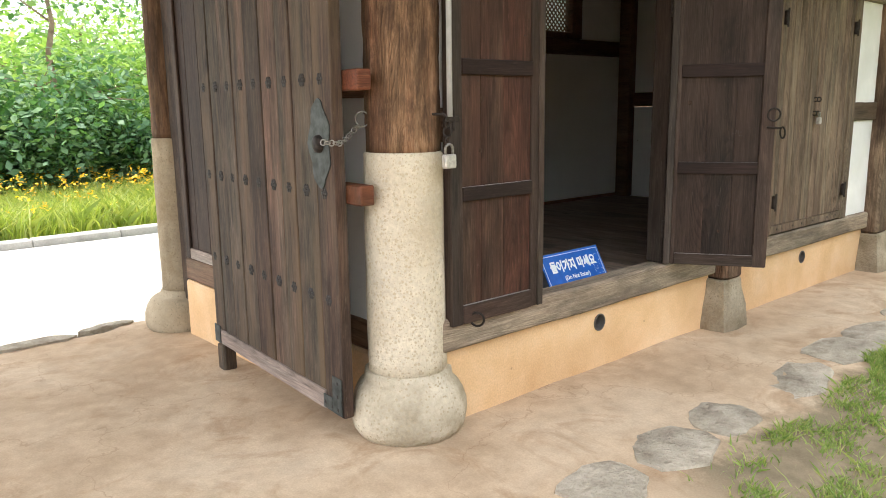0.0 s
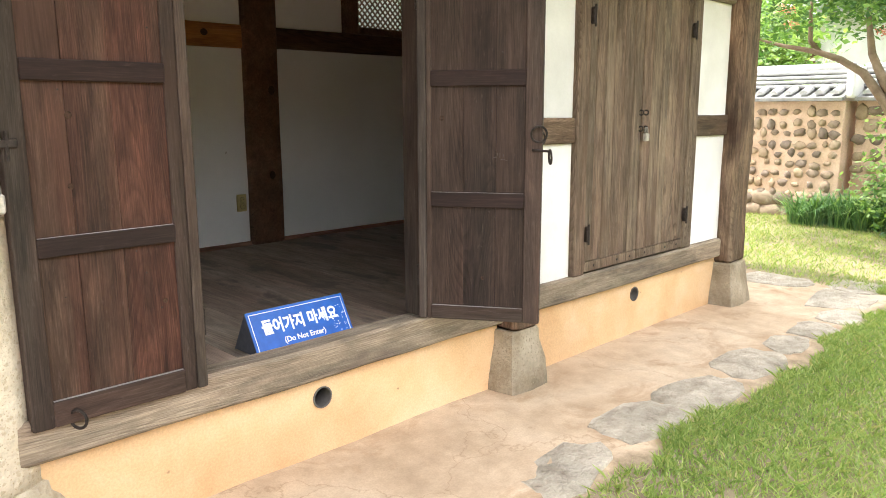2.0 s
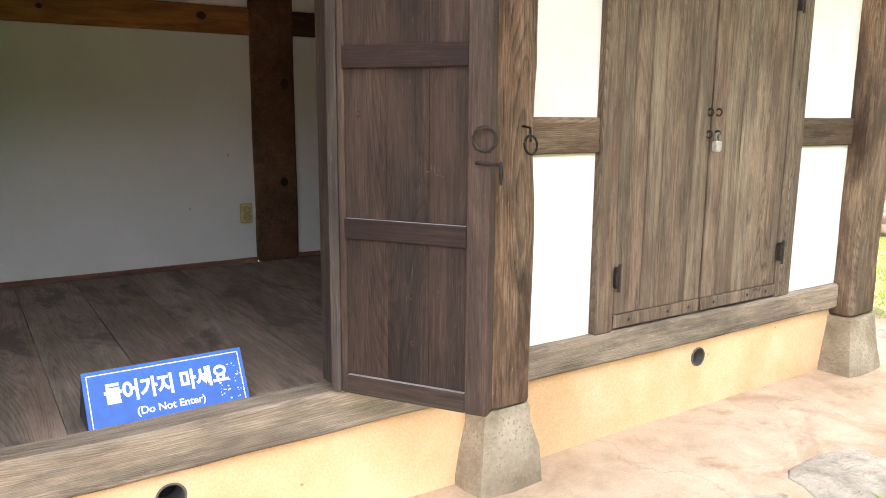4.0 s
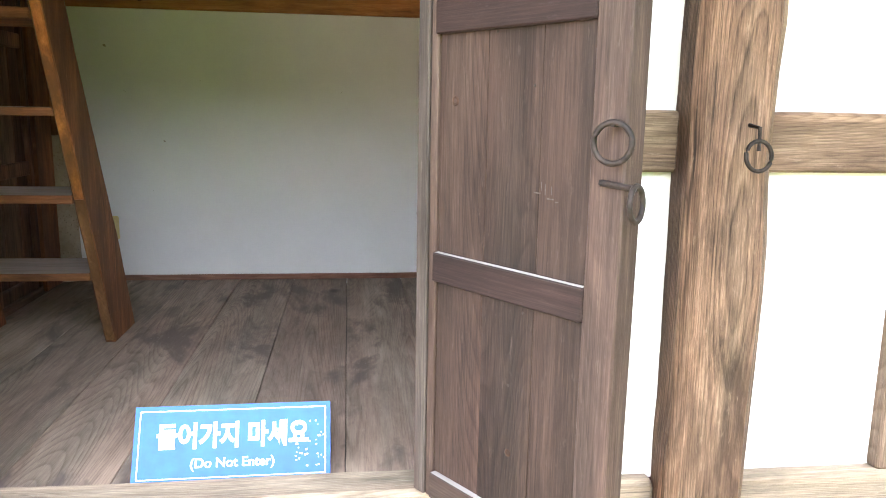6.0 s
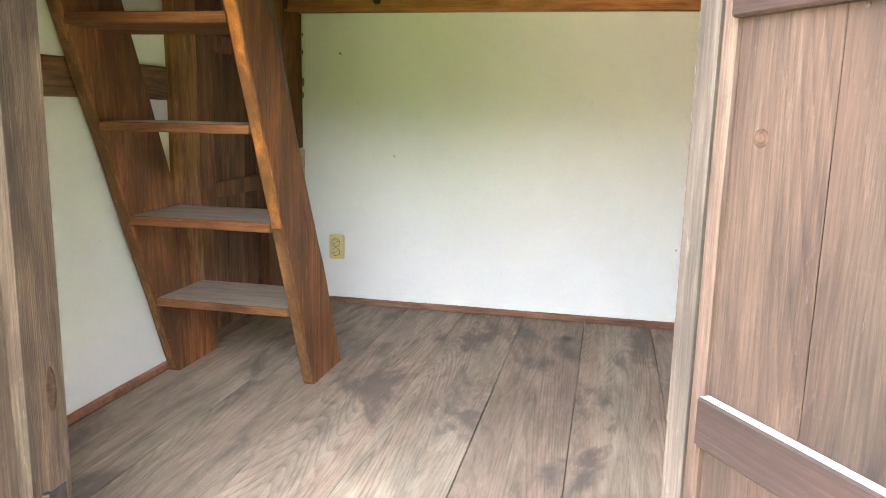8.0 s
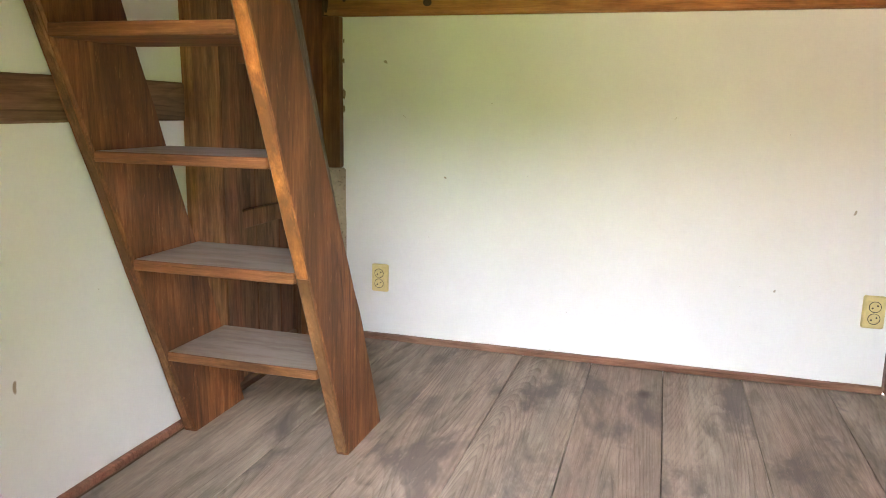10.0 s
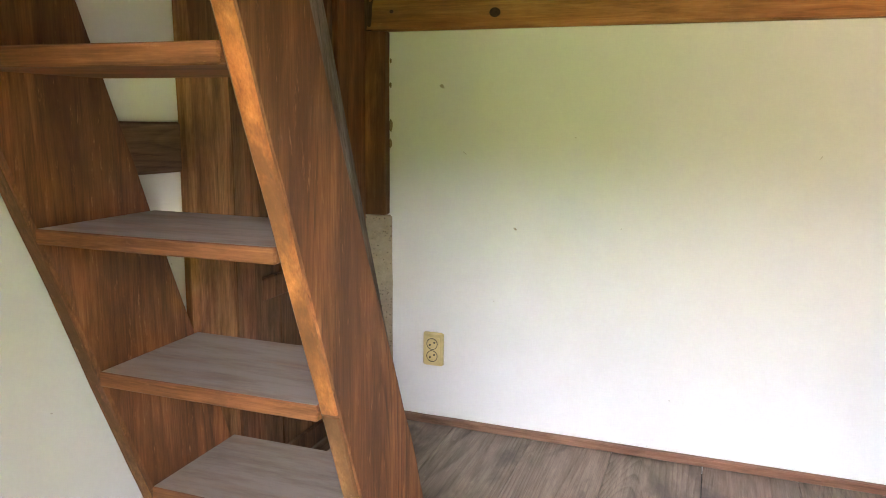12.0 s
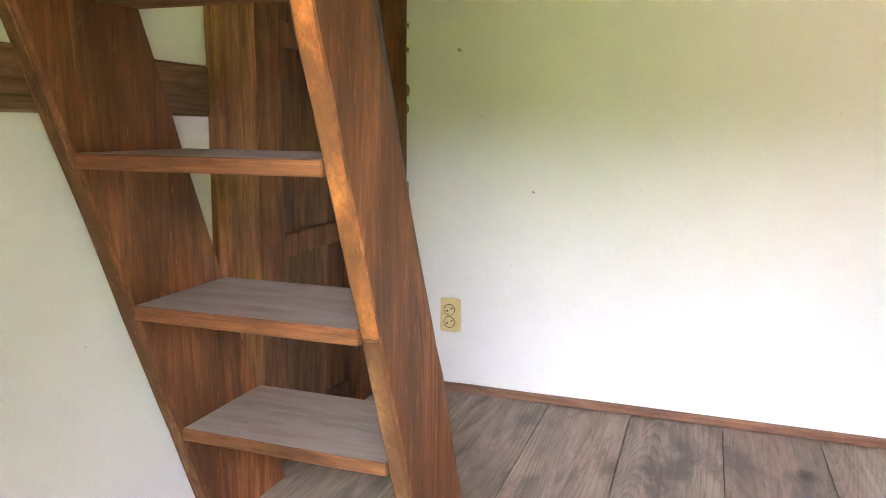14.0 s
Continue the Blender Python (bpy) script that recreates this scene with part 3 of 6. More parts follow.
def lathe(profile, at, n=40, rough=0.0, bm=None, freq=7.0):
    """A turned body from (radius, height) pairs, with an uneven skin."""
    bm = bm or bmesh.new()
    loops = []
    for r, z in profile:
        loop = []
        for k in range(n):
            t = 2 * math.pi * k / n
            p = Vector((math.cos(t), math.sin(t), 0))
            rr = r + rough * (noise.noise(Vector((p.x * 1.5, p.y * 1.5, z * 1.5 + at[0])) * freq * 0.4) + 0.5 * noise.noise(Vector((p.x, p.y, z + at[1])) * freq))
            loop.append(bm.verts.new((at[0] + p.x * rr, at[1] + p.y * rr, at[2] + z)))
        loops.append(loop)
    for l0, l1 in zip(loops, loops[1:]):
        for k in range(n):
            bm.faces.new((l0[k], l0[(k + 1) % n], l1[(k + 1) % n], l1[k]))
    bm.faces.new(loops[0][::-1])
    bm.faces.new(loops[-1])
    return bm


def tube(points, radii, n=8, bm=None, closed=False):
    """A round bar or limb along points."""
    bm = bm or bmesh.new()
    pts = [Vector(p) for p in points]
    loops = []
    m = len(pts)
    ref = Vector((0.31, 0.17, 0.93))
    for i, p in enumerate(pts):
        t = (pts[(i + 1) % m] - pts[i - 1]) if closed else (pts[min(i + 1, m - 1)] - pts[max(i - 1, 0)])
        t.normalize()
        s = t.cross(ref)
        if s.length < 0.05:
            s = t.cross(Vector((1, 0, 0)))
        s.normalize()
        u = s.cross(t)
        r = radii[i] if isinstance(radii, (list, tuple)) else radii
        loops.append([bm.verts.new(p + (s * math.cos(2 * math.pi * k / n) + u * math.sin(2 * math.pi * k / n)) * r) for k in range(n)])
    pairs = list(zip(loops, loops[1:])) + ([(loops[-1], loops[0])] if closed else [])
    for l0, l1 in pairs:
        if closed and l1 is loops[0]:
            # join with the least twist
            off = min(range(n), key=lambda o: sum((l0[k].co - l1[(k + o) % n].co).length for k in range(n)))
            l1 = l1[off:] + l1[:off]
        for k in range(n):
            bm.faces.new((l0[k], l0[(k + 1) % n], l1[(k + 1) % n], l1[k]))
    if not closed:
        bm.faces.new(loops[0][::-1])
        bm.faces.new(loops[-1])
    return bm


def ring_bm(c, normal, r, thick, n=28, bm=None):
    q = Vector(normal).to_track_quat("Z", "Y")
    return tube([Vector(c) + q @ Vector((r * math.cos(2 * math.pi * k / n), r * math.sin(2 * math.pi * k / n), 0)) for k in range(n)], thick, 8, bm, True)


def rows_of(a, b, count):
    return [a + (b - a) * k / count for k in range(count + 1)]


def stone_bm(pts, thick, dome=0.15, bm=None):
    """A flat field stone from its outline (x, y), top at z 0."""
    bm = bm or bmesh.new()
    n = len(pts)
    c = Vector((sum(p[0] for p in pts) / n, sum(p[1] for p in pts) / n, 0))
    out = []
    for k in range(n):
        a, b = Vector((*pts[k], 0)), Vector((*pts[(k + 1) % n], 0))
        out += [a, (a + b) / 2 + Vector((noise.noise(a * 5), noise.noise(b * 5), 0)) * 0.045]
    levels = [(1.0, -thick), (1.01, -thick * 0.2), (0.985, -0.003), (0.6, 0.001)]
    loops = [[bm.verts.new(c + (p - c) * s + Vector((0, 0, z + (0.012 * noise.noise(p * 6 + Vector((0, 0, s * 3))) if z > -0.01 else 0)))) for p in out] for s, z in levels]
    for l0, l1 in zip(loops, loops[1:]):
        for k in range(len(out)):
            bm.faces.new((l0[k], l0[(k + 1) % len(out)], l1[(k + 1) % len(out)], l1[k]))
    mid = bm.verts.new(c + Vector((0, 0, 0.004)))
    for k in range(len(out)):
        bm.faces.new((loops[-1][k], loops[-1][(k + 1) % len(out)], mid))
    bm.faces.new(loops[0][::-1])
    return bm


def raw_mesh(name, verts, faces, mat, smooth=False):
    me = bpy.data.meshes.new(name)
    me.from_pydata(verts.tolist() if hasattr(verts, "tolist") else verts, [], faces.tolist() if hasattr(faces, "tolist") else faces)
    me.materials.append(mat)
    if smooth:
        me.polygons.foreach_set("use_smooth", [True] * len(me.polygons))
    return me


rng = np.random.default_rng(5)
GZ = -0.03          # walking level along the house
FZ = 0.365          # wooden floor of the room
SILL = 0.432
FRONT, PLA = 2.158, 2.195


def ground_height(x, y):
    h = np.full_like(x, GZ)
    slope = np.clip((y - 2.3) / 2.6, 0, 1)
    h = h - 0.085 * slope
    lawn = np.clip((1.3 - y) / 0.4, 0, 1) * np.clip((x - 2.0) / 0.5, 0, 1)
    return h - 0.02 * lawn


def lawn_mask(x, y):
    jit = 0.04 * np.sin(x * 3.1 + 1.3) + 0.03 * np.sin(x * 7.7 + y * 5) + 0.025 * np.sin(x * 17 + 2)
    near = (y < 1.28 + jit) & (x > 2.3 + 0.1 * np.sin(y * 4.1))
    far = x > 7.42 + 0.10 * np.sin(y * 3)
    return near | far

# ---- ground ----
def build_ground():
    v = np.array([[-400, -400, -0.30], [400, -400, -0.30], [400, 400, -0.30], [-400, 400, -0.30]], float)
    tagged(new("ground", raw_mesh("ground", v, np.array([[0, 1, 2, 3]]), SOIL)), "flat green ground reaching to the horizon", "ground", kind="structure")
    # packed yard, uneven, one sheet with a skirt
    xs = np.concatenate([np.arange(-9, 0, 0.3), np.arange(0, 8, 0.08), np.arange(8, 16.01, 0.3)])
    ys = np.concatenate([np.arange(-9, 0, 0.3), np.arange(0, 4.93, 0.08), [4.93]])
    X, Y = np.meshgrid(xs, ys)
    H = ground_height(X, Y)
    for i in range(X.shape[0]):
        for j in range(X.shape[1]):
            H[i, j] += 0.012 * noise.noise(Vector((X[i, j] * 1.3, Y[i, j] * 1.3, 0))) + 0.004 * noise.noise(Vector((X[i, j] * 6, Y[i, j] * 6, 0)))
    Y2 = Y.copy()
    Y2[-1] += 0.06 * np.sin(xs * 4.3) + 0.03 * np.sin(xs * 13)
    top = np.stack([X, Y2, H], -1).reshape(-1, 3)
    low = top[-len(xs):].copy()
    low[:, 2] = -0.31
    verts = np.concatenate([top, low])
    ny, nx = X.shape
    idx = np.arange(ny * nx).reshape(ny, nx)
    f = np.stack([idx[:-1, :-1], idx[:-1, 1:], idx[1:, 1:], idx[1:, :-1]], -1).reshape(-1, 4)
    base = ny * nx
    k = np.arange(nx - 1)
    sk = np.stack([idx[-1, k], idx[-1, k + 1], base + k + 1, base + k], -1)
    tagged(new("yard", raw_mesh("yard", verts, np.concatenate([f, sk]), YARD, True)), "packed sandy earth yard with damp stains and soil under the lawn", "ground", kind="structure")
    # road beyond the gate
    bm = bmesh.new()
    slab(-30, 40, 4.75, 9.45, -0.45, -0.255, 0.01, bm)
    tagged(solid("road", bm, ROAD, kind="structure"), "pale sunlit concrete road outside the gate", "road")
    k = thing("kerb", (1, 9.6, -0.25), "low grey concrete kerb beside the road", "kerb", kind="structure")
    for i in range(24):
        x = -6 + i * 1.0
        yk = 9.5 + 0.05 * x
        part("kerb_stone", beam((x, yk, -0.245), (x + 0.99, yk + 0.05, -0.245), 0.2, 0.15, cham=0.015), KERB, k)


build_ground()


def build_flags():
    spots = [(2.00, 1.455, 0.17, 0.14), (2.43, 1.45, 0.19, 0.155), (2.81, 1.46, 0.16, 0.135), (3.51, 1.445, 0.27, 0.135), (4.11, 1.49, 0.24, 0.17), (4.61, 1.455, 0.29, 0.16),
             (5.20, 1.47, 0.28, 0.16), (5.66, 1.45, 0.19, 0.12), (6.06, 1.44, 0.21, 0.13), (6.47, 1.42, 0.20, 0.14), (6.94, 1.58, 0.30, 0.20), (7.27, 2.16, 0.20, 0.28),
             (7.45, 1.60, 0.24, 0.20), (1.60, 1.40, 0.18, 0.11)]
    for i, (x, y, a, b) in enumerate(spots):
        random.seed(40 + i)
        n = random.choice((9, 10, 11))
        pts = []
        for k in range(n):
            t = 2 * math.pi * (k + random.uniform(-0.25, 0.25)) / n
            r = random.uniform(0.84, 1.12) / max(abs(math.cos(t)), abs(math.sin(t))) ** 0.6
            pts.append((a * r * math.cos(t), b * r * math.sin(t)))
        me = mesh_of(stone_bm(pts, 0.07), FLAG, "stepping_stone")
        ob = new("stepping_stone", me)
        ob.matrix_basis = pose(x, y, GZ + 0.010, random.uniform(-1.5, 1.5), random.uniform(-1.5, 1.5), random.uniform(-12, 12))
        tagged(ob, "flat irregular grey stepping stone set in packed earth", "stone", "edging stones of the path")


build_flags()
for i, (x, y, a, b) in enumerate(((-0.05, 4.92, 0.30, 0.07), (0.55, 4.97, 0.22, 0.06), (1.0, 4.93, 0.26, 0.07), (1.42, 5.0, 0.18, 0.06))):
    random.seed(80 + i)
    pts = [(a * random.uniform(0.8, 1.2) * math.cos(2 * math.pi * k / 7), b * random.uniform(0.8, 1.2) * math.sin(2 * math.pi * k / 7)) for k in range(7)]
    ob = new("edging_stone", mesh_of(stone_bm(pts, 0.22), FLAG, "edging_stone"))
    ob.matrix_basis = pose(x, y, float(ground_height(np.array([x]), np.array([4.9]))[0]) + 0.015, 0, 0, random.uniform(-5, 5))
    tagged(ob, "thin grey stone edging the yard above the road", "stone", "edging stones of the yard")


# ---- columns and footings ----
def column(x, y, zb, stone_r, top_r, wood_r, base_r, top, label, stone, timber):
    c = thing("column", (x, y, zb), label, "column", "round house columns")

    b = lathe([(base_r * 0.90, 0.0), (base_r * 0.985, 0.035), (base_r * 1.01, 0.075), (base_r * 1.0, 0.12), (base_r * 0.94, 0.165), (base_r * 0.86, 0.20), (max(base_r * 0.75, stone_r * 1.15), 0.218), (stone_r * 1.13, 0.224), (stone_r * 1.10, 0.255), (stone_r * 1.0, 0.263)], (x, y, zb), 48, 0.006)
    part("base", b, STONE_SHADED if stone is STONE_SHADED else STONE_BASE, c, "bulging weathered granite base", True)
    rows = [(stone_r + (top_r - stone_r) * k / 12, 0.25 + (1.098 - zb - 0.25) * k / 12) for k in range(13)]
    s = lathe(rows + [(top_r * 0.95, 1.105 - zb)], (x, y, zb), 48, 0.004)
    part("stone_shaft", s, stone, c, "pitted pale granite lower shaft", True)
    nz = 44
    w = lathe([(wood_r * (1.0 - 0.02 * k / nz), 1.10 - zb + (top - 1.10) * k / nz) for k in range(nz + 1)], (x, y, zb), 64, 0.008, freq=13)
    part("wood_shaft", w, timber, c, "rough-hewn brown timber upper shaft", True)
    return c


column(1.805, 2.305, GZ, 0.162, 0.156, 0.144, 0.238, 2.8, "round column of rough timber on a pitted granite shaft", STONE, COLW)
column(1.835, 4.69, -0.12, 0.134, 0.128, 0.116, 0.250, 2.8, "round timber and brown granite column at the rear gate corner, coloured as shaded", STONE_SHADED, COLW_SHADED)


def footing(x, y0, wtop, wbot, ztop, label):
    bm = bmesh.new()
    loops = []
    for z, w in ((-0.12, wbot * 1.02), (0.0, wbot), (0.10, wbot * 0.9), (0.2, wtop * 1.05), (ztop - 0.012, wtop), (ztop, wtop * 0.93)):
        loop = []
        for k in range(16):
            t = 2 * math.pi * k / 16
            cx, cy = math.cos(t), math.sin(t)
            m = max(abs(cx), abs(cy)) ** 0.75
            p = Vector((x + cx / m * w / 2, y0 + cy / m * w / 2, z))
            p += noise.noise_vector(p * 9) * 0.01
            loop.append(bm.verts.new(p))
        loops.append(loop)
    for a, b in zip(loops, loops[1:]):
        for k in range(16):
            bm.faces.new((a[k], a[(k + 1) % 16], b[(k + 1) % 16], b[k]))
    bm.faces.new(loops[0][::-1]); bm.faces.new(loops[-1])
    solid("footing_stone", bm, FOOT, label, "footing stone", "footing stones under the posts")


footing(4.07, 2.20, 0.215, 0.30, 0.262, "tapered granite footing stone under a timber post")
footing(6.38, 2.20, 0.25, 0.33, 0.262, "tapered granite footing stone under the corner post")


# ---- house walls ----
def panel(name, x0, x1, y0, y1, z0, z1, mat, parent):
    return part(name, slab(x0, x1, y0, y1, z0, z1, 0.002), mat, parent)


def holed_plinth(x0, x1, z0, z1, yf, yb, hx, hz, hr, parent):
    """Plastered plinth with a round vent hole through its face."""
    bm = bmesh.new()
    n = 24
    out = [(x0, z0), (x1, z0), (x1, z1), (x0, z1)]
    ov = [bm.verts.new((x, yf, z)) for x, z in out]
    cv = [bm.verts.new((hx + hr * math.cos(2 * math.pi * k / n), yf, hz + hr * math.sin(2 * math.pi * k / n))) for k in range(n)]
    ed = [bm.edges.new((ov[k], ov[(k + 1) % 4])) for k in range(4)] + [bm.edges.new((cv[k], cv[(k + 1) % n])) for k in range(n)]
    bmesh.ops.triangle_fill(bm, use_beauty=True, edges=ed)
    lb = bmesh.new()
    l0 = [lb.verts.new((v.co.x, yf - 0.003, v.co.z)) for v in cv]
    l1 = [lb.verts.new((v.co.x, yf + 0.12, v.co.z)) for v in cv]
    for k in range(n):
        lb.faces.new((l0[k], l0[(k + 1) % n], l1[(k + 1) % n], l1[k]))
    # lining is darkened so that the hole reads as shaded
    part("vent_lining", lb, LINING, parent, "grey pipe lining the vent hole, darkened as if in shade", True)
    bv = [bm.verts.new((x, yb, z)) for x, z in out]
    for k in range(4):
        bm.faces.new((ov[k], ov[(k + 1) % 4], bv[(k + 1) % 4], bv[k]))
    bm.faces.new(bv)
    part("plinth", bm, PLINTH, parent, "ochre plastered plinth with a round vent hole")
    # black disc paints in the shade at the back of the hole
    part("vent_back", lathe([(hr * 1.02, 0.0), (hr * 1.02, 0.01)], (0, 0, 0), 20), BLACK, parent, "black disc standing in for the shade inside the vent").matrix_basis = pose(hx - 4.0, yf + 0.10 - 2.25, hz - GZ, 90)
    part("vent_pipe", tube([(hx + hr * 0.96 * math.cos(t), yf - 0.004, hz + hr * 0.96 * math.sin(t)) for t in [2 * math.pi * k / 20 for k in range(20)]], 0.0035, 6, None, True), LINING, parent, "grey rim of a round vent hole")


def front_wall():
    w = thing("wall_front", (4.0, 2.25, GZ), "white plaster and timber front wall on an ochre plinth", "wall", kind="structure")
    holed_plinth(1.80, 3.98, -0.12, 0.30, 2.205, 2.6, 2.945, 0.205, 0.043, w)
    holed_plinth(4.16, 6.28, -0.12, 0.30, 2.205, 2.6, 5.225, 0.215, 0.043, w)
    # long sill under everything
    part("sill", slab(1.80, 3.985, FRONT, 2.27, 0.295, SILL, 0.012, None, 0.005, 0.12, 1), PALEX, w, "pale weathered timber sill")
    part("sill", slab(4.172, 6.262, FRONT, 2.27, 0.305, SILL, 0.012, None, 0.005, 0.12, 2), PALEX, w, "pale weathered timber sill")
    # posts
    part("post", slab(3.988, 4.17, 2.092, 2.30, 0.255, 2.82, 0.022, None, 0.010, 0.09, 3), POST, w, "rough brown timber post with cracks and knots")
    part("post", slab(6.265, 6.50, 2.092, 2.30, 0.255, 2.82, 0.022, None, 0.010, 0.09, 4), POST, w, "rough brown timber corner post")
    # jambs of the open door and frame of the closed one
    for x0, x1, m in ((2.36, 2.466, JAMB), (3.452, 3.525, DARKF)):
        part("jamb", slab(x0, x1, 2.186, 2.285, SILL, 1.975, 0.006, None, 0.002, 0.2, x0), m, w)
    for x0, x1 in ((4.535, 4.632), (5.702, 5.818)):
        part("jamb", slab(x0, x1, FRONT + 0.002, 2.268, SILL, 1.975, 0.006, None, 0.003, 0.2, x0), PALE, w)
    part("lintel", slab(1.80, 3.985, FRONT, 2.27, 1.862, 2.12, 0.012, None, 0.004, 0.2, 5), PALEX, w)
    part("lintel", slab(4.172, 6.262, FRONT, 2.27, 1.978, 2.12, 0.012, None, 0.004, 0.2, 6), PALEX, w)
    # short rails and the plaster between
    for x0, x1 in ((1.80, 2.358), (3.527, 3.986), (4.172, 4.533), (5.82, 6.263)):
        part("rail", slab(x0, x1, (FRONT + 0.012 if x0 > 3 else 2.205), 2.268, 1.137, 1.268, 0.006, None, 0.003, 0.1, x0), RAILX, w, "brown weathered middle rail")
        panel("plaster_panel", x0 - 0.006, x1 + 0.006, (PLA if x0 > 3 else 2.215), 2.262, SILL - 0.01, 1.146, PLASTER, w)
        panel("plaster_panel", x0 - 0.006, x1 + 0.006, (PLA if x0 > 3 else 2.215), 2.262, 1.259, 1.99, PLASTER, w)
    for x0, x1 in ((1.80, 3.962), (4.172, 6.262)):
        panel("plaster_panel", x0, x1, PLA, 2.262, 2.121, 2.78, PLASTER, w)


front_wall()


def end_wall():
    """Wall beside the gate passage, between the two round columns."""
    w = thing("wall_gate_side", (1.74, 3.4, GZ), "white plaster and timber wall beside the gate passage", "wall", kind="structure")
    part("plinth", slab(1.745, 1.86, 2.44, 4.42, -0.2, 0.25, 0.01), PLINTH, w)
    part("sill", slab(1.75, 1.83, 2.44, 4.42, 0.252, 0.385, 0.01, None, 0.004, 0.15, 8), BEAMY, w, "dark brown ground beam")
    panel("plaster_panel", 1.765, 1.82, 2.40, 3.64, 0.377, 1.33, PLASTER_IN, w)
    panel("plaster_panel", 1.765, 1.82, 2.40, 3.64, 1.405, 2.45, PLASTER_IN, w)
    part("rail", slab(1.757, 1.832, 2.40, 3.632, 1.312, 1.424, 0.006, None, 0.003, 0.12, 9), BEAMY, w, "brown timber middle rail")
    part("post", slab(1.753, 1.85, 3.635, 3.80, 0.387, 2.45, 0.012, None, 0.005, 0.10, 10), POSTIN, w, "tan-brown hewn timber post")
    part("door_jamb", slab(1.757, 1.842, 3.803, 3.898, 0.387, 2.45, 0.008, None, 0.003, 0.10, 11), DOORIN, w, "darker brown jamb beside the post")
    # filler added to stop outside light leaking past the rear column
    part("post", slab(1.785, 1.824, 4.419, 4.62, -0.12, 2.45, 0.004), JAMB, w, "grey-brown filler board added against the rear column")
    part("skirting", slab(1.822, 1.842, 2.30, 3.55, FZ, 0.388, 0.003), SKIRT, w)
    # little boarded door at the rear end
    d = thing("door_2", (1.74, 4.18, 0.39), "closed brown panelled timber door by the stair", "door", kind="structure")
    for k in range(3):
        part("board", slab(1.766, 1.776, 3.902 + k * 0.172, 4.072 + k * 0.172, 0.39, 1.96, 0.003), DARKW, d, "dark outer board")
        part("board", slab(1.778, 1.80, 3.902 + k * 0.172, 4.072 + k * 0.172, 0.39, 1.96, 0.003), DOORIN, d)
    for z in (0.39, 0.93, 1.5, 1.90):
        part("rail", slab(1.801, 1.82, 3.925, 4.35, z, z + 0.065, 0.004), DOORIN, d)
    part("rail", slab(1.752, 1.765, 3.925, 4.35, 0.392, 0.455, 0.004), GATE_RAIL, d, "grey-brown outer rail")
    for y in (3.90, 4.335):
        part("stile", slab(1.801, 1.824, y, y + 0.05, 0.39, 1.97, 0.004), DOORIN, d)
        part("stile", slab(1.749, 1.7655, y, y + 0.05, 0.39, 1.97, 0.004), DARKF, d, "grey-brown outer stile")
    panel("corner_board", 1.826, 1.846, 4.362, 4.555, FZ, 2.45, BEAMV, w)
    panel("lintel_panel", 1.76, 1.82, 3.90, 4.40, 1.975, 2.45, BEAMV, w)


end_wall()


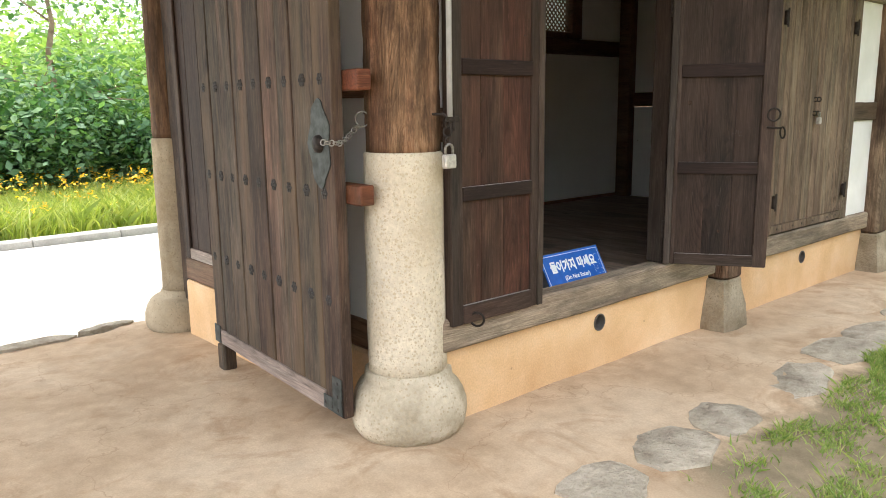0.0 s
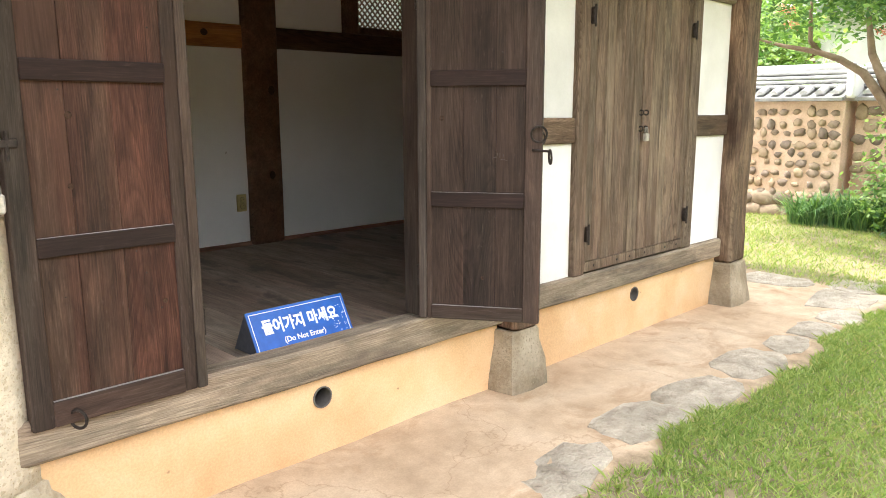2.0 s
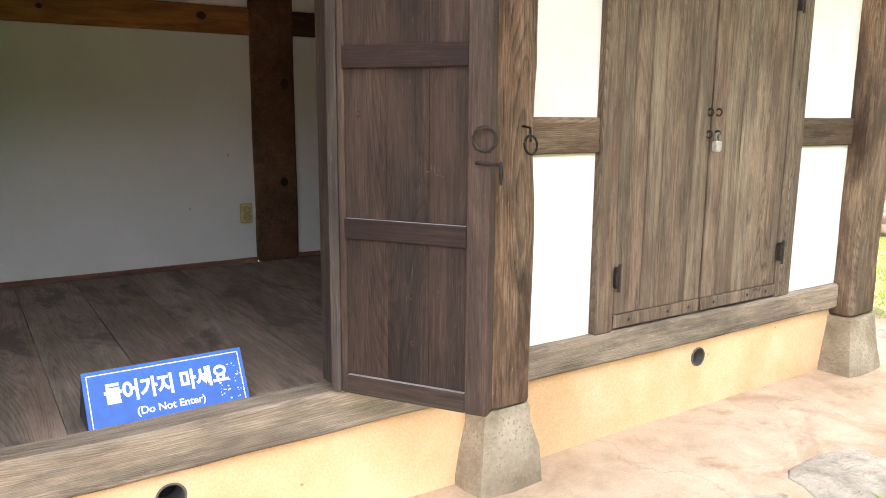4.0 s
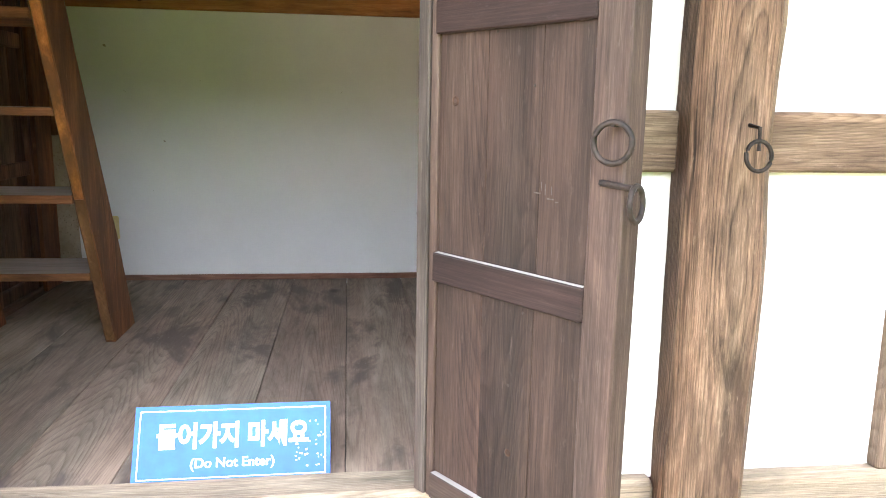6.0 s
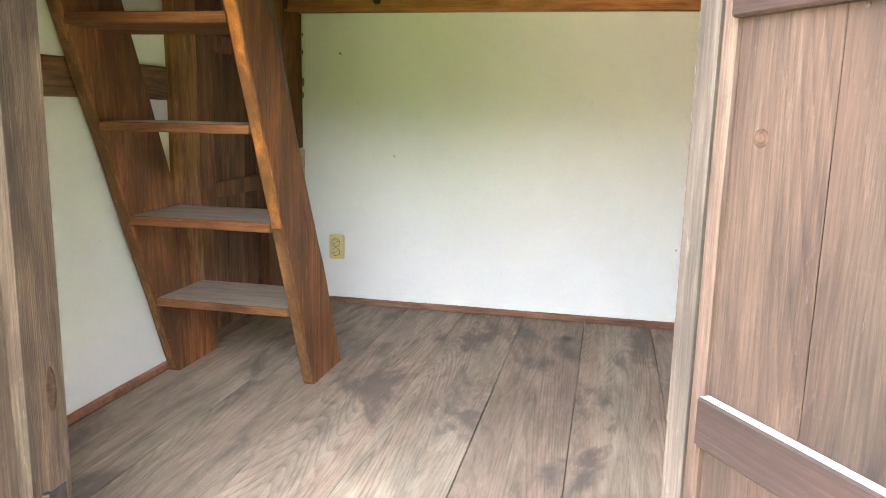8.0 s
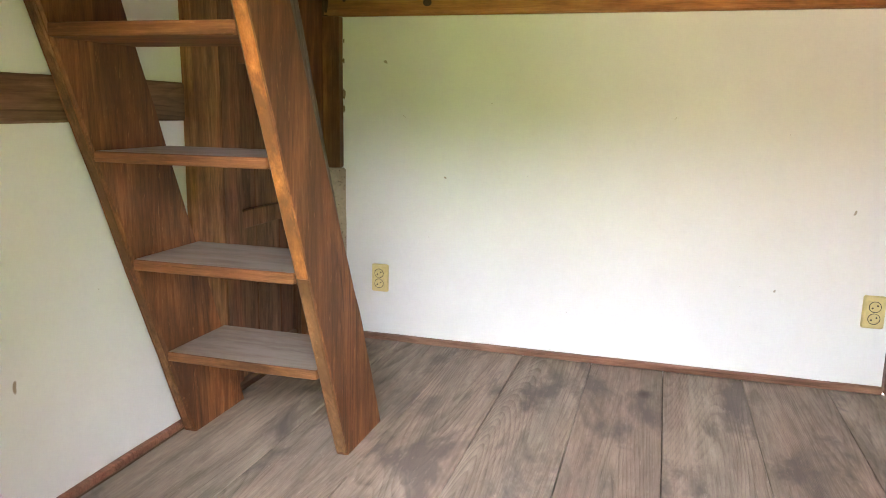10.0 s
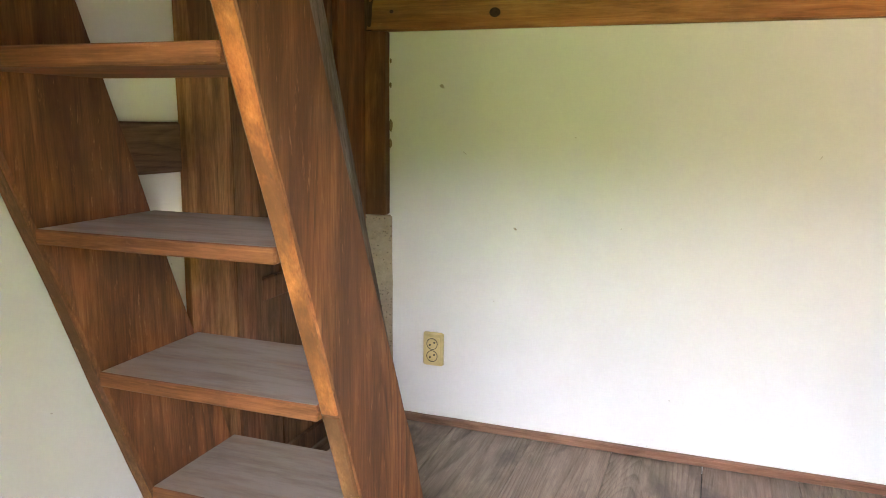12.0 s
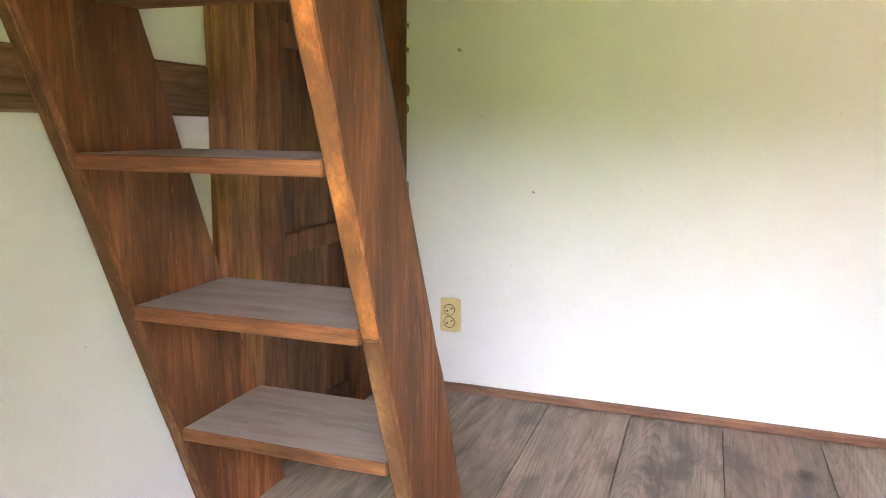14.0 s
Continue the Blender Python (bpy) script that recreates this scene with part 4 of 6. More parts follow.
def back_wall():
    w = thing("wall_back", (4.1, 4.66, FZ), "white plastered back wall with brown timber beams", "wall", kind="structure")
    panel("plaster_panel", 1.78, 4.05, 4.60, 4.72, 0.2, 1.722, PLASTER_IN, w)
    panel("plaster_panel", 4.30, 6.42, 4.60, 4.72, 0.2, 1.735, PLASTER_IN, w)
    part("beam", slab(1.80, 4.045, 4.575, 4.73, 1.723, 1.875, 0.006, None, 0.003, 0.2, 11), BEAM, w, "orange-brown timber wall beam with knots")
    part("beam", slab(4.305, 6.42, 4.565, 4.73, 1.737, 1.877, 0.006, None, 0.003, 0.2, 12), RAILD, w, "dark brown timber wall beam")
    part("post", slab(4.045, 4.307, 4.555, 4.74, FZ, 2.45, 0.012, None, 0.004, 0.15, 13), BEAMY, w, "dark brown timber wall post")
    panel("plaster_panel", 1.80, 4.045, 4.60, 4.72, 1.877, 2.45, PLASTER_IN, w)
    panel("plaster_panel", 4.307, 4.905, 4.60, 4.72, 1.879, 2.45, PLASTER_IN, w)
    panel("plaster_panel", 5.735, 6.42, 4.60, 4.72, 1.879, 2.45, PLASTER_IN, w)
    panel("plaster_panel", 4.905, 5.735, 4.60, 4.72, 2.37, 2.45, PLASTER_IN, w)
    part("skirting", slab(1.85, 4.045, 4.578, 4.602, FZ, 0.392, 0.004, None, 0.003, 0.1, 14), SKIRT, w, "thin brown timber skirting")
    part("skirting", slab(4.307, 6.42, 4.578, 4.602, FZ, 0.392, 0.004), SKIRT, w)
    part("corner_board", slab(1.822, 1.918, 4.556, 4.598, 1.108, 1.722, 0.004, None, 0.003, 0.08, 15), BEAMV, w, "orange-brown upright board in the corner")
    random.seed(33)
    for k in range(5):
        z = 1.05 + 0.66 * random.random() ** 1.4
        r_ = random.uniform(0.003, 0.009)
        cb = bmesh.new()
        bmesh.ops.create_icosphere(cb, subdivisions=1, radius=1.0)
        for q in cb.verts:
            q.co = Vector((1.921 + q.co.x * r_, 4.5985 + q.co.y * 0.003, z + q.co.z * r_ * 2.6)) + noise.noise_vector(q.co * 2 + Vector((k, 0, 0))) * 0.003
        part("broken_plaster_edge", cb, CRUMB, w, "ragged brown edge of the plaster")
    # lattice window
    win = thing("window_1", (5.32, 4.62, 1.88), "small high window with a diagonal timber lattice", "window", kind="structure")
    for x0, x1, z0, z1 in ((4.907, 5.05, 1.88, 2.368), (5.59, 5.733, 1.88, 2.368), (5.05, 5.59, 1.88, 1.935), (5.05, 5.59, 2.30, 2.368)):
        part("window_frame", slab(x0, x1, 4.575, 4.70, z0, z1, 0.005), BEAMY, win)
    part("window_paper", slab(5.05, 5.59, 4.66, 4.662, 1.935, 2.30, 0.0005), PAPER, win, "white translucent window paper")
    x0, x1, z0, z1 = 5.05, 5.59, 1.935, 2.30
    step = 0.052
    for s in (1, -1):
        k = -12
        while k < 24:
            c = x0 + k * step
            # line x = c + s*(z - z0), clipped to the frame
            lo = max(z0, z0 + ((x0 - c) if s == 1 else (c - x1)))
            hi = min(z1, z0 + ((x1 - c) if s == 1 else (c - x0)))
            if hi - lo > 0.02:
                part("lattice_bar", beam((c + s * (lo - z0), 4.63 + 0.006 * s, lo), (c + s * (hi - z0), 4.63 + 0.006 * s, hi), 0.010, 0.012, (0, 1, 0), 0.001), BEAMY, win)
            k += 1


back_wall()


def far_wall():
    w = thing("wall_far_end", (6.46, 3.4, FZ), "white plastered end wall of the room with timber rails", "wall", kind="structure")
    panel("plaster_panel", 6.42, 6.52, 2.30, 4.72, -0.1, 1.25, PLASTER_IN, w)
    panel("plaster_panel", 6.42, 6.52, 2.30, 4.72, 1.39, 2.45, PLASTER_IN, w)
    part("rail", slab(6.39, 6.52, 2.30, 4.55, 1.252, 1.388, 0.006), BEAMY, w)
    part("post", slab(6.30, 6.418, 4.44, 4.57, FZ, 2.45, 0.01), BEAMY, w)


far_wall()


def roof_and_ceiling():
    # ceiling boards are dark to cut light bounced onto the upper walls
    bm = bmesh.new()
    slab(1.74, 6.50, 2.20, 4.70, 2.452, 2.50, 0.004, bm)
    solid("ceiling", bm, OLDROOF, "boarded ceiling over the room, dark brown to limit bounced light", "ceiling", kind="structure")
    # roof stays out of view; its eaves are sized to shade yard and walls
    r = thing("roof", (3.0, 3.4, 2.85), "plain unseen tiled gable roof, deep eaves sized for their shade", "roof", kind="structure")
    for y0, y1, z0, z1 in ((1.0, 3.4, 2.58, 3.75), (6.3, 3.4, 2.62, 3.75)):
        part("roof_slope", beam((-2.6, (y0 + y1) / 2, (z0 + z1) / 2), (7.3, (y0 + y1) / 2, (z0 + z1) / 2), math.hypot(y1 - y0, z1 - z0) + 0.05, 0.16, (0, -(z1 - z0) / (y1 - y0), 1)), TILE, r)
    part("ridge", beam((-2.6, 3.4, 3.86), (7.3, 3.4, 3.86), 0.3, 0.2), TILE, r)


roof_and_ceiling()


# ---- doors ----
def panel_leaf(name, hinge, angle, flip, label, width, z0, cuts, rails, stiles, boards):
    """A door leaf seen from its inner side: boards behind stiles and rails. Local x runs from the hinge to the free edge; +y or -y is the inner face."""
    d = thing(name, hinge, label, "door", "leaves of the open door", rz=angle)
    s = flip
    z0, z1 = z0 - hinge[2], 1.98 - hinge[2]
    th = 0.022
    for k, (a, b) in enumerate(zip(cuts, cuts[1:])):
        part("board", slab(a + 0.0003, b - 0.0003, -th / 2, th / 2, z0 + 0.03, z1 - 0.03, 0.0012, None, 0.0012, 0.2, k + angle), boards, d, world=False)
    inner, outer = stiles
    for x0, x1, hh, m in ((0.0, 0.034, 0.025, GREYF if boards is DARKW else DARKF), (0.0345, inner, 0.020, DARKF), (outer, width, 0.024, DARKF)):
        part("stile", slab(x0, x1, -hh, hh, z0, z1, 0.003, None, 0.0012, 0.15, x1), m, d, world=False)
    for k, (za, zb) in enumerate(rails + ((1.91, 1.98),)):
        yy = (-0.002, 0.027) if s > 0 else (-0.027, 0.002)
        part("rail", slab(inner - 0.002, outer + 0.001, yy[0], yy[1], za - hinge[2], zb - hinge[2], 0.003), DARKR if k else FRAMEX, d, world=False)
    for z in (0.62, 1.75):
        hg = tube([(-0.006, 0.0, z - 0.045 - hinge[2]), (-0.006, 0.0, z + 0.045 - hinge[2])], 0.008, 10)
        part("hinge", hg, IRON, d, "rusty iron hinge", world=False)
    # scratches: small nail heads
    random.seed(int(angle) + 900)
    for k in range(6):
        x, z = random.uniform(0.08, width - 0.08), random.uniform(z0 + 0.08, z1 - 0.4)
        part("nail", lathe([(0.0035, 0), (0.003, 0.002), (0.0006, 0.003)], (0, 0, 0), 8), IRON, d, world=False).matrix_basis = pose(x, s * 0.011, z, -90 * s)
    return d


leaf_r = panel_leaf("door_leaf", (3.449, 2.178, 0.40), -56.9, -1, "open dark brown panelled timber door leaf with iron rings", 0.507, 0.438, (0.04, 0.188, 0.322, 0.465), ((0.440, 0.498), (0.917, 0.977), (1.402, 1.465)), (0.056, 0.440), DARKW)
leaf_l = panel_leaf("door_leaf", (2.445, 2.164, 0.40), 180.0, 1, "dark brown panelled door leaf folded flat against the wall", 0.538, 0.405, (0.05, 0.237, 0.367, 0.505), ((0.406, 0.483), (0.905, 0.961), (1.393, 1.452)), (0.079, 0.477), DARKL)
# chalky scuffs and knots on the boards
for x, z, w_, h_ in ((0.312, 1.120, 0.016, 0.002), (0.328, 1.126, 0.002, 0.014), (0.337, 1.119, 0.002, 0.019), (0.342, 1.112, 0.016, 0.002), (0.351, 1.121, 0.002, 0.013), (0.361, 1.108, 0.007, 0.002)):
    part("scuff", slab(x, x + w_, -0.0119, -0.0114, z - 0.40, z + h_ - 0.40, 0.0001), SCUFF, leaf_r, "pale chalky scuff", world=False)
for lf, x, z, r, sgn in ((leaf_r, 0.099, 1.277, 0.011, -1), (leaf_r, 0.27, 0.62, 0.008, -1), (leaf_l, 0.36, 1.30, 0.011, 1), (leaf_l, 0.37, 1.10, 0.009, 1), (leaf_l, 0.12, 0.72, 0.008, 1)):
    kb = lathe([(r, 0.0), (r * 0.96, 0.0012), (r * 0.6, 0.0016), (r * 0.2, 0.0008)], (0, 0, 0), 16, 0.0006, None, 60)
    part("knot", kb, KNOT, lf, "dark round knot", True, world=False).matrix_basis = pose(x, sgn * 0.0112, z - 0.40, -90 * sgn)


def timber_knot(parent, at, rx, rz, rot, label="dark knot in the timber"):
    """A knot: a shallow oval boss with a darker rim, set on a face that rot turns towards."""
    kb = lathe([(1.0, 0.0), (0.95, 0.0006), (0.62, 0.0008), (0.25, 0.0003)], (0, 0, 0), 20, 0.05, None, 9)
    kb.transform(pose(0, 0, 0, *rot) @ Matrix.Diagonal((rx, rz, 1, 1)))
    kb.transform(Matrix.Translation(at))
    part("knot", kb, KNOT, parent, label, True)


wall_f, wall_b = bpy.data.objects["wall_front"], bpy.data.objects["wall_back"]
timber_knot(wall_f, (2.4675, 2.246, 0.832), 0.012, 0.040, (90, 0, 90))
for x, z, r in ((2.289, 1.769, 0.015), (1.935, 1.783, 0.006), (3.767, 1.812, 0.022), (2.952, 1.803, 0.014)):
    timber_knot(wall_b, (x, 4.5725, z), r * 1.2, r, (90, 0, 0))
for x, z, r in ((4.24, 1.446, 0.026), (4.22, 0.853, 0.024)):
    timber_knot(wall_b, (x, 4.5525, z), r, r * 1.2, (90, 0, 0))


def ring_pull(parent, x, z, s, r=0.032, dangle=0.0, side=1):
    part("staple", tube([(x, 0, z), (x, s * 0.045, z)], 0.005, 8), RING, parent, "iron staple", world=False)
    part("ring_handle", ring_bm((x, s * 0.042, z - r * 0.92), (dangle, s, 0), r, 0.0048), RING, parent, "worn iron ring pull", smooth=True, world=False)


ring_pull(leaf_r, 0.496, 1.243 - 0.40, -1, 0.031, 0.25)
part("staple", tube([(0.468, -0.03, 0.752), (0.538, -0.034, 0.748)], 0.005, 8), RING, leaf_r, "iron staple", world=False)
part("ring_handle", ring_bm((0.541, -0.036, 0.726), (0.97, 0.26, 0.05), 0.027, 0.0046), RING, leaf_r, "worn iron ring pull", smooth=True, world=False)
ring_pull(leaf_l, 0.420, 0.446 - 0.40, 1, 0.028, 1.6)
part("latch", slab(0.500, 0.570, 0.024, 0.034, 1.215 - 0.40, 1.24 - 0.40, 0.003), IRON, leaf_l, "iron latch", world=False)
for z in (0.16, 1.33):
    part("hinge_plate", slab(-0.0235, -0.0215, -0.10, -0.058, z, z + 0.10, 0.0006), IRON, leaf_l, "rusty iron hinge plate", world=False)
    part("hinge_knuckle", tube([(-0.026, -0.050, z - 0.01), (-0.026, -0.050, z + 0.105)], 0.007, 10), IRON, leaf_l, "rusty hinge knuckle", world=False)
part("latch_pin", tube([(0.527, 0.03, 0.78), (0.527, 0.03, 0.86)], 0.005, 8), IRON, leaf_l, world=False)


def plank_leaf(x0, x1, cuts, label):
    d = thing("door_leaf", (x0, 2.16, 0.445), label, "door", "leaves of the closed door")
    for a, b in zip(cuts, cuts[1:]):
        part("board", slab(a + 0.001, b - 0.001, 2.164 + 0.004 * ((a * 37) % 1), 2.19, 0.50, 1.972, 0.004, None, 0.002, 0.2, a), PALE, d)
    part("bottom_rail", slab(x0 + 0.003, x1 - 0.003, 2.162, 2.192, 0.445, 0.499, 0.003), PALE, d)
    xh = x0 if x0 < 5 else x1
    for z in (0.655, 1.775):
        h = part("hinge", slab(xh - 0.012, xh + 0.012, 2.138, 2.163, z - 0.042, z + 0.042, 0.004), IRON, d, "rusty iron hinge")
        part("hinge_pin", tube([(xh, 2.138, z - 0.055), (xh, 2.138, z + 0.055)], 0.006, 8), IRON, h)
    for k, x in enumerate((x0 + 0.09, (x0 + x1) / 2 + 0.06, x1 - 0.07)):
        part("stud", lathe([(0.009, 0), (0.008, 0.005), (0.001, 0.008)], (0, 0, 0), 10), IRON, d).matrix_basis = pose(x - x0, 0.002, 0.027, 90)
    return d


leaf_c = plank_leaf(4.634, 5.157, [4.636, 4.70, 4.79, 4.87, 4.965, 5.06, 5.154], "closed pale weathered plank door leaf with iron hinges")
leaf_d = plank_leaf(5.163, 5.700, [5.166, 5.26, 5.37, 5.45, 5.56, 5.64, 5.697], "closed pale weathered plank door leaf with a padlock")
for z in (1.20, 1.29):
    part("hasp", ring_bm((5.135, 2.155, z), (1, 0, 0), 0.014, 0.004, 14), IRON, leaf_c, "iron hasp")
    part("hasp", ring_bm((5.188, 2.155, z), (1, 0, 0), 0.014, 0.004, 14), IRON, leaf_d, "iron hasp")


def padlock(x, y, z, w, h, label, chain=False):
    p = thing("padlock", (x, y, z), label, "padlock", "padlocks")
    part("body", slab(x - w / 2, x + w / 2, y - 0.014, y + 0.014, z, z + h, 0.005), LOCKM, p)
    r = w * 0.32
    pts = [(x - r, y, z + h - 0.005)] + [(x - r * math.cos(t), y, z + h + 0.02 + r * math.sin(t)) for t in [math.pi * k / 8 for k in range(9)]] + [(x + r, y, z + h - 0.005)]
    part("shackle", tube(pts, 0.005, 8), STEEL, p, smooth=True)


padlock(5.163, 2.135, 1.13, 0.034, 0.045, "small steel padlock hanging on an iron hasp")
padlock(1.862, 2.10, 1.045, 0.056, 0.052, "pale grey padlock hanging from a chain on the column")
ch = thing("chain", (1.86, 2.115, 1.13), "short rusty chain on a staple in the column", "chain")
part("staple", tube([(1.84, 2.18, 1.245), (1.855, 2.12, 1.245), (1.86, 2.108, 1.235)], 0.005, 8), IRON, ch)
for k, z in enumerate((1.215, 1.18, 1.145)):
    part("link", ring_bm((1.86, 2.106, z), (1, 0.4, 0) if k % 2 else (0.4, -1, 0), 0.017, 0.0035, 14), IRON, ch)
pr = thing("ring_hook", (4.12, 2.09, 1.15), "rusty iron ring hanging from a staple in the post", "ring")
part("staple", tube([(4.10, 2.095, 1.24), (4.10, 2.055, 1.235), (4.10, 2.052, 1.19)], 0.0045, 8), RING, pr)
part("ring", ring_bm((4.10, 2.05, 1.18), (0.15, -1, 0.1), 0.03, 0.0045), RING, pr, smooth=True)
bm = tube([(1.892, 2.128, 1.235), (1.892, 2.128, 2.6)], 0.011, 12)
solid("conduit", bm, PVC, "thin pale grey plastic conduit beside the column", "conduit", smooth=True)


# ---- big gate leaf ----
def gate():
    L = 1.33
    d = thing("gate_leaf", (1.537, 2.345, GZ), "open weathered plank gate leaf with rows of iron studs", "gate leaf", rz=86.6)
    z0, z1 = 0.094, 2.2
    cuts = [0.0, 0.145, 0.328, 0.455, 0.61, 0.765, 0.918, 1.06, 1.20, L]
    for k, (a, b) in enumerate(zip(cuts, cuts[1:])):
        part("board", slab(a + 0.0012, b - 0.0012, -0.025, 0.022 - 0.003 * (k % 2), (z0 if k == 0 else z0 + 0.08), z1, 0.004, None, 0.002, 0.2, k), GATE, d, world=False)
    part("bottom_rail", slab(0.1455, L, -0.028, 0.026, z0, z0 + 0.079, 0.004, None, 0.0015, 0.2, 3), wood_rail_x, d, "grey weathered bottom rail", world=False)
    for z in (1.365, 0.945):
        part("batten", slab(-0.10, 1.28, -0.085, -0.026, z, z + 0.075, 0.005, None, 0.002, 0.2, z), REDWOOD, d, "red-brown timber batten", world=False)
    for z in (1.41, 0.984, 0.562):
        for k in range(9):
            x = 0.088 + k * 0.1485
            st = bmesh.new()
            for q in range(6):
                t = 2 * math.pi * q / 6
                lathe([(0.012, 0), (0.011, 0.005), (0.004, 0.010)], (0.016 * math.cos(t), 0.016 * math.sin(t), 0), 8, 0, st)
            lathe([(0.009, 0), (0.008, 0.008), (0.002, 0.012)], (0, 0, 0), 8, 0, st)
            part("stud", st, BRONZE_STUD, d, world=False).matrix_basis = pose(x, 0.021, z, -90)
    # lock plate with a turned boss
    pb = bmesh.new()
    n = 28
    prof = []
    for k in range(n):
        t = 2 * math.pi * k / n
        r = 0.072 + 0.010 * math.cos(2 * t) + 0.012 * math.cos(7 * t)
        prof.append((r * math.cos(t) * 1.0, 0.17 * math.sin(t)))
    f = [pb.verts.new((0.105 + x, 0.0265, 1.17 + z)) for x, z in prof]
    g = [pb.verts.new((0.105 + x, 0.021, 1.17 + z)) for x, z in prof]
    pb.faces.new(f); pb.faces.new(g[::-1])
    for k in range(n):
        pb.faces.new((f[k], f[(k + 1) % n], g[(k + 1) % n], g[k]))
    part("lock_plate", pb, BRONZE, d, "tarnished greenish iron lock plate", world=False)
    part("boss", lathe([(0.052, 0), (0.050, 0.010), (0.036, 0.020), (0.032, 0.036), (0.018, 0.044)], (0, 0, 0), 20), RING, d, "round iron boss", True, world=False).matrix_basis = pose(0.105, 0.026, 1.17, -90)
    for x, z in ((0.015, 0.125), (0.015, 0.18), (0.06, 0.125), (0.015, 0.235), (0.115, 0.130)):
        part("corner_iron", lathe([(0.012, 0), (0.010, 0.005), (0.003, 0.008)], (0, 0, 0), 10), BRONZE_STUD, d, world=False).matrix_basis = pose(x + 0.02, 0.030, z, -90)
    part("corner_plate", slab(0.004, 0.075, 0.026, 0.031, z0 + 0.01, z0 + 0.165, 0.002), BRONZE, d, "dark iron corner plate", world=False)
    part("corner_plate", slab(0.076, 0.15, 0.026, 0.031, z0 + 0.012, z0 + 0.07, 0.002), BRONZE, d, "dark iron corner plate", world=False)
    part("corner_plate", slab(L - 0.07, L + 0.002, 0.026, 0.031, z0 + 0.005, z0 + 0.10, 0.002), BRONZE, d, "dark iron corner plate", world=False)
    part("pivot_foot", slab(L - 0.10, L - 0.01, -0.04, 0.03, -0.08, z0 - 0.001, 0.01), GATE, d, "dark timber pivot foot", world=False)
    return d


wood_rail_x = wood("grey_gate_bottom_rail", (0.10, 0.09, 0.08), (0.22, 0.20, 0.18), (0.34, 0.31, 0.28), "x", 0.8)
gate()
c2 = thing("chain", (1.58, 2.36, 1.1), "steel chain holding the gate leaf to the column", "chain")
way_pts = [Vector((1.472, 2.35, 1.150)), Vector((1.525, 2.328, 1.144)), Vector((1.575, 2.350, 1.160)), Vector((1.634, 2.37, 1.200))]
for k in range(12):
    f = 3 * k / 11.001
    p = way_pts[int(f)].lerp(way_pts[int(f) + 1], f - int(f))
    part("link", ring_bm(p, (0.4, 0.5, 1) if k % 2 else (1, 0.6, -0.2), 0.0105, 0.0024, 12), STEEL, c2)
part("big_ring", ring_bm((1.659, 2.365, 1.230), (0.75, 0.7, 0.1), 0.028, 0.0032, 20), STEEL, c2)
part("staple", tube([(1.668, 2.368, 1.252), (1.688, 2.372, 1.268), (1.715, 2.36, 1.262)], 0.004, 8), IRON, c2)


# ---- the room ----
def room_floor():
    fl = thing("floor", (3.0, 3.4, FZ - 0.05), "worn dusty brown plank floor with dark stains", "floor", kind="structure")
    part("subfloor", slab(1.80, 6.41, 2.28, 4.60, FZ - 0.08, FZ - 0.032, 0.002), BLACK, fl)
    seams = [1.845, 2.17, 2.45, 2.72, 3.002, 3.278, 3.566, 3.86, 4.145, 4.43, 4.72, 5.0, 5.29, 5.57, 5.85, 6.13, 6.40]
    for k, (a, b) in enumerate(zip(seams, seams[1:])):
        part("plank", slab(a + 0.0009, b - 0.0009, 2.272, 4.597, FZ - 0.03, FZ, 0.0018, None, 0.0012, 0.3, k), FLOORW, fl)


room_floor()


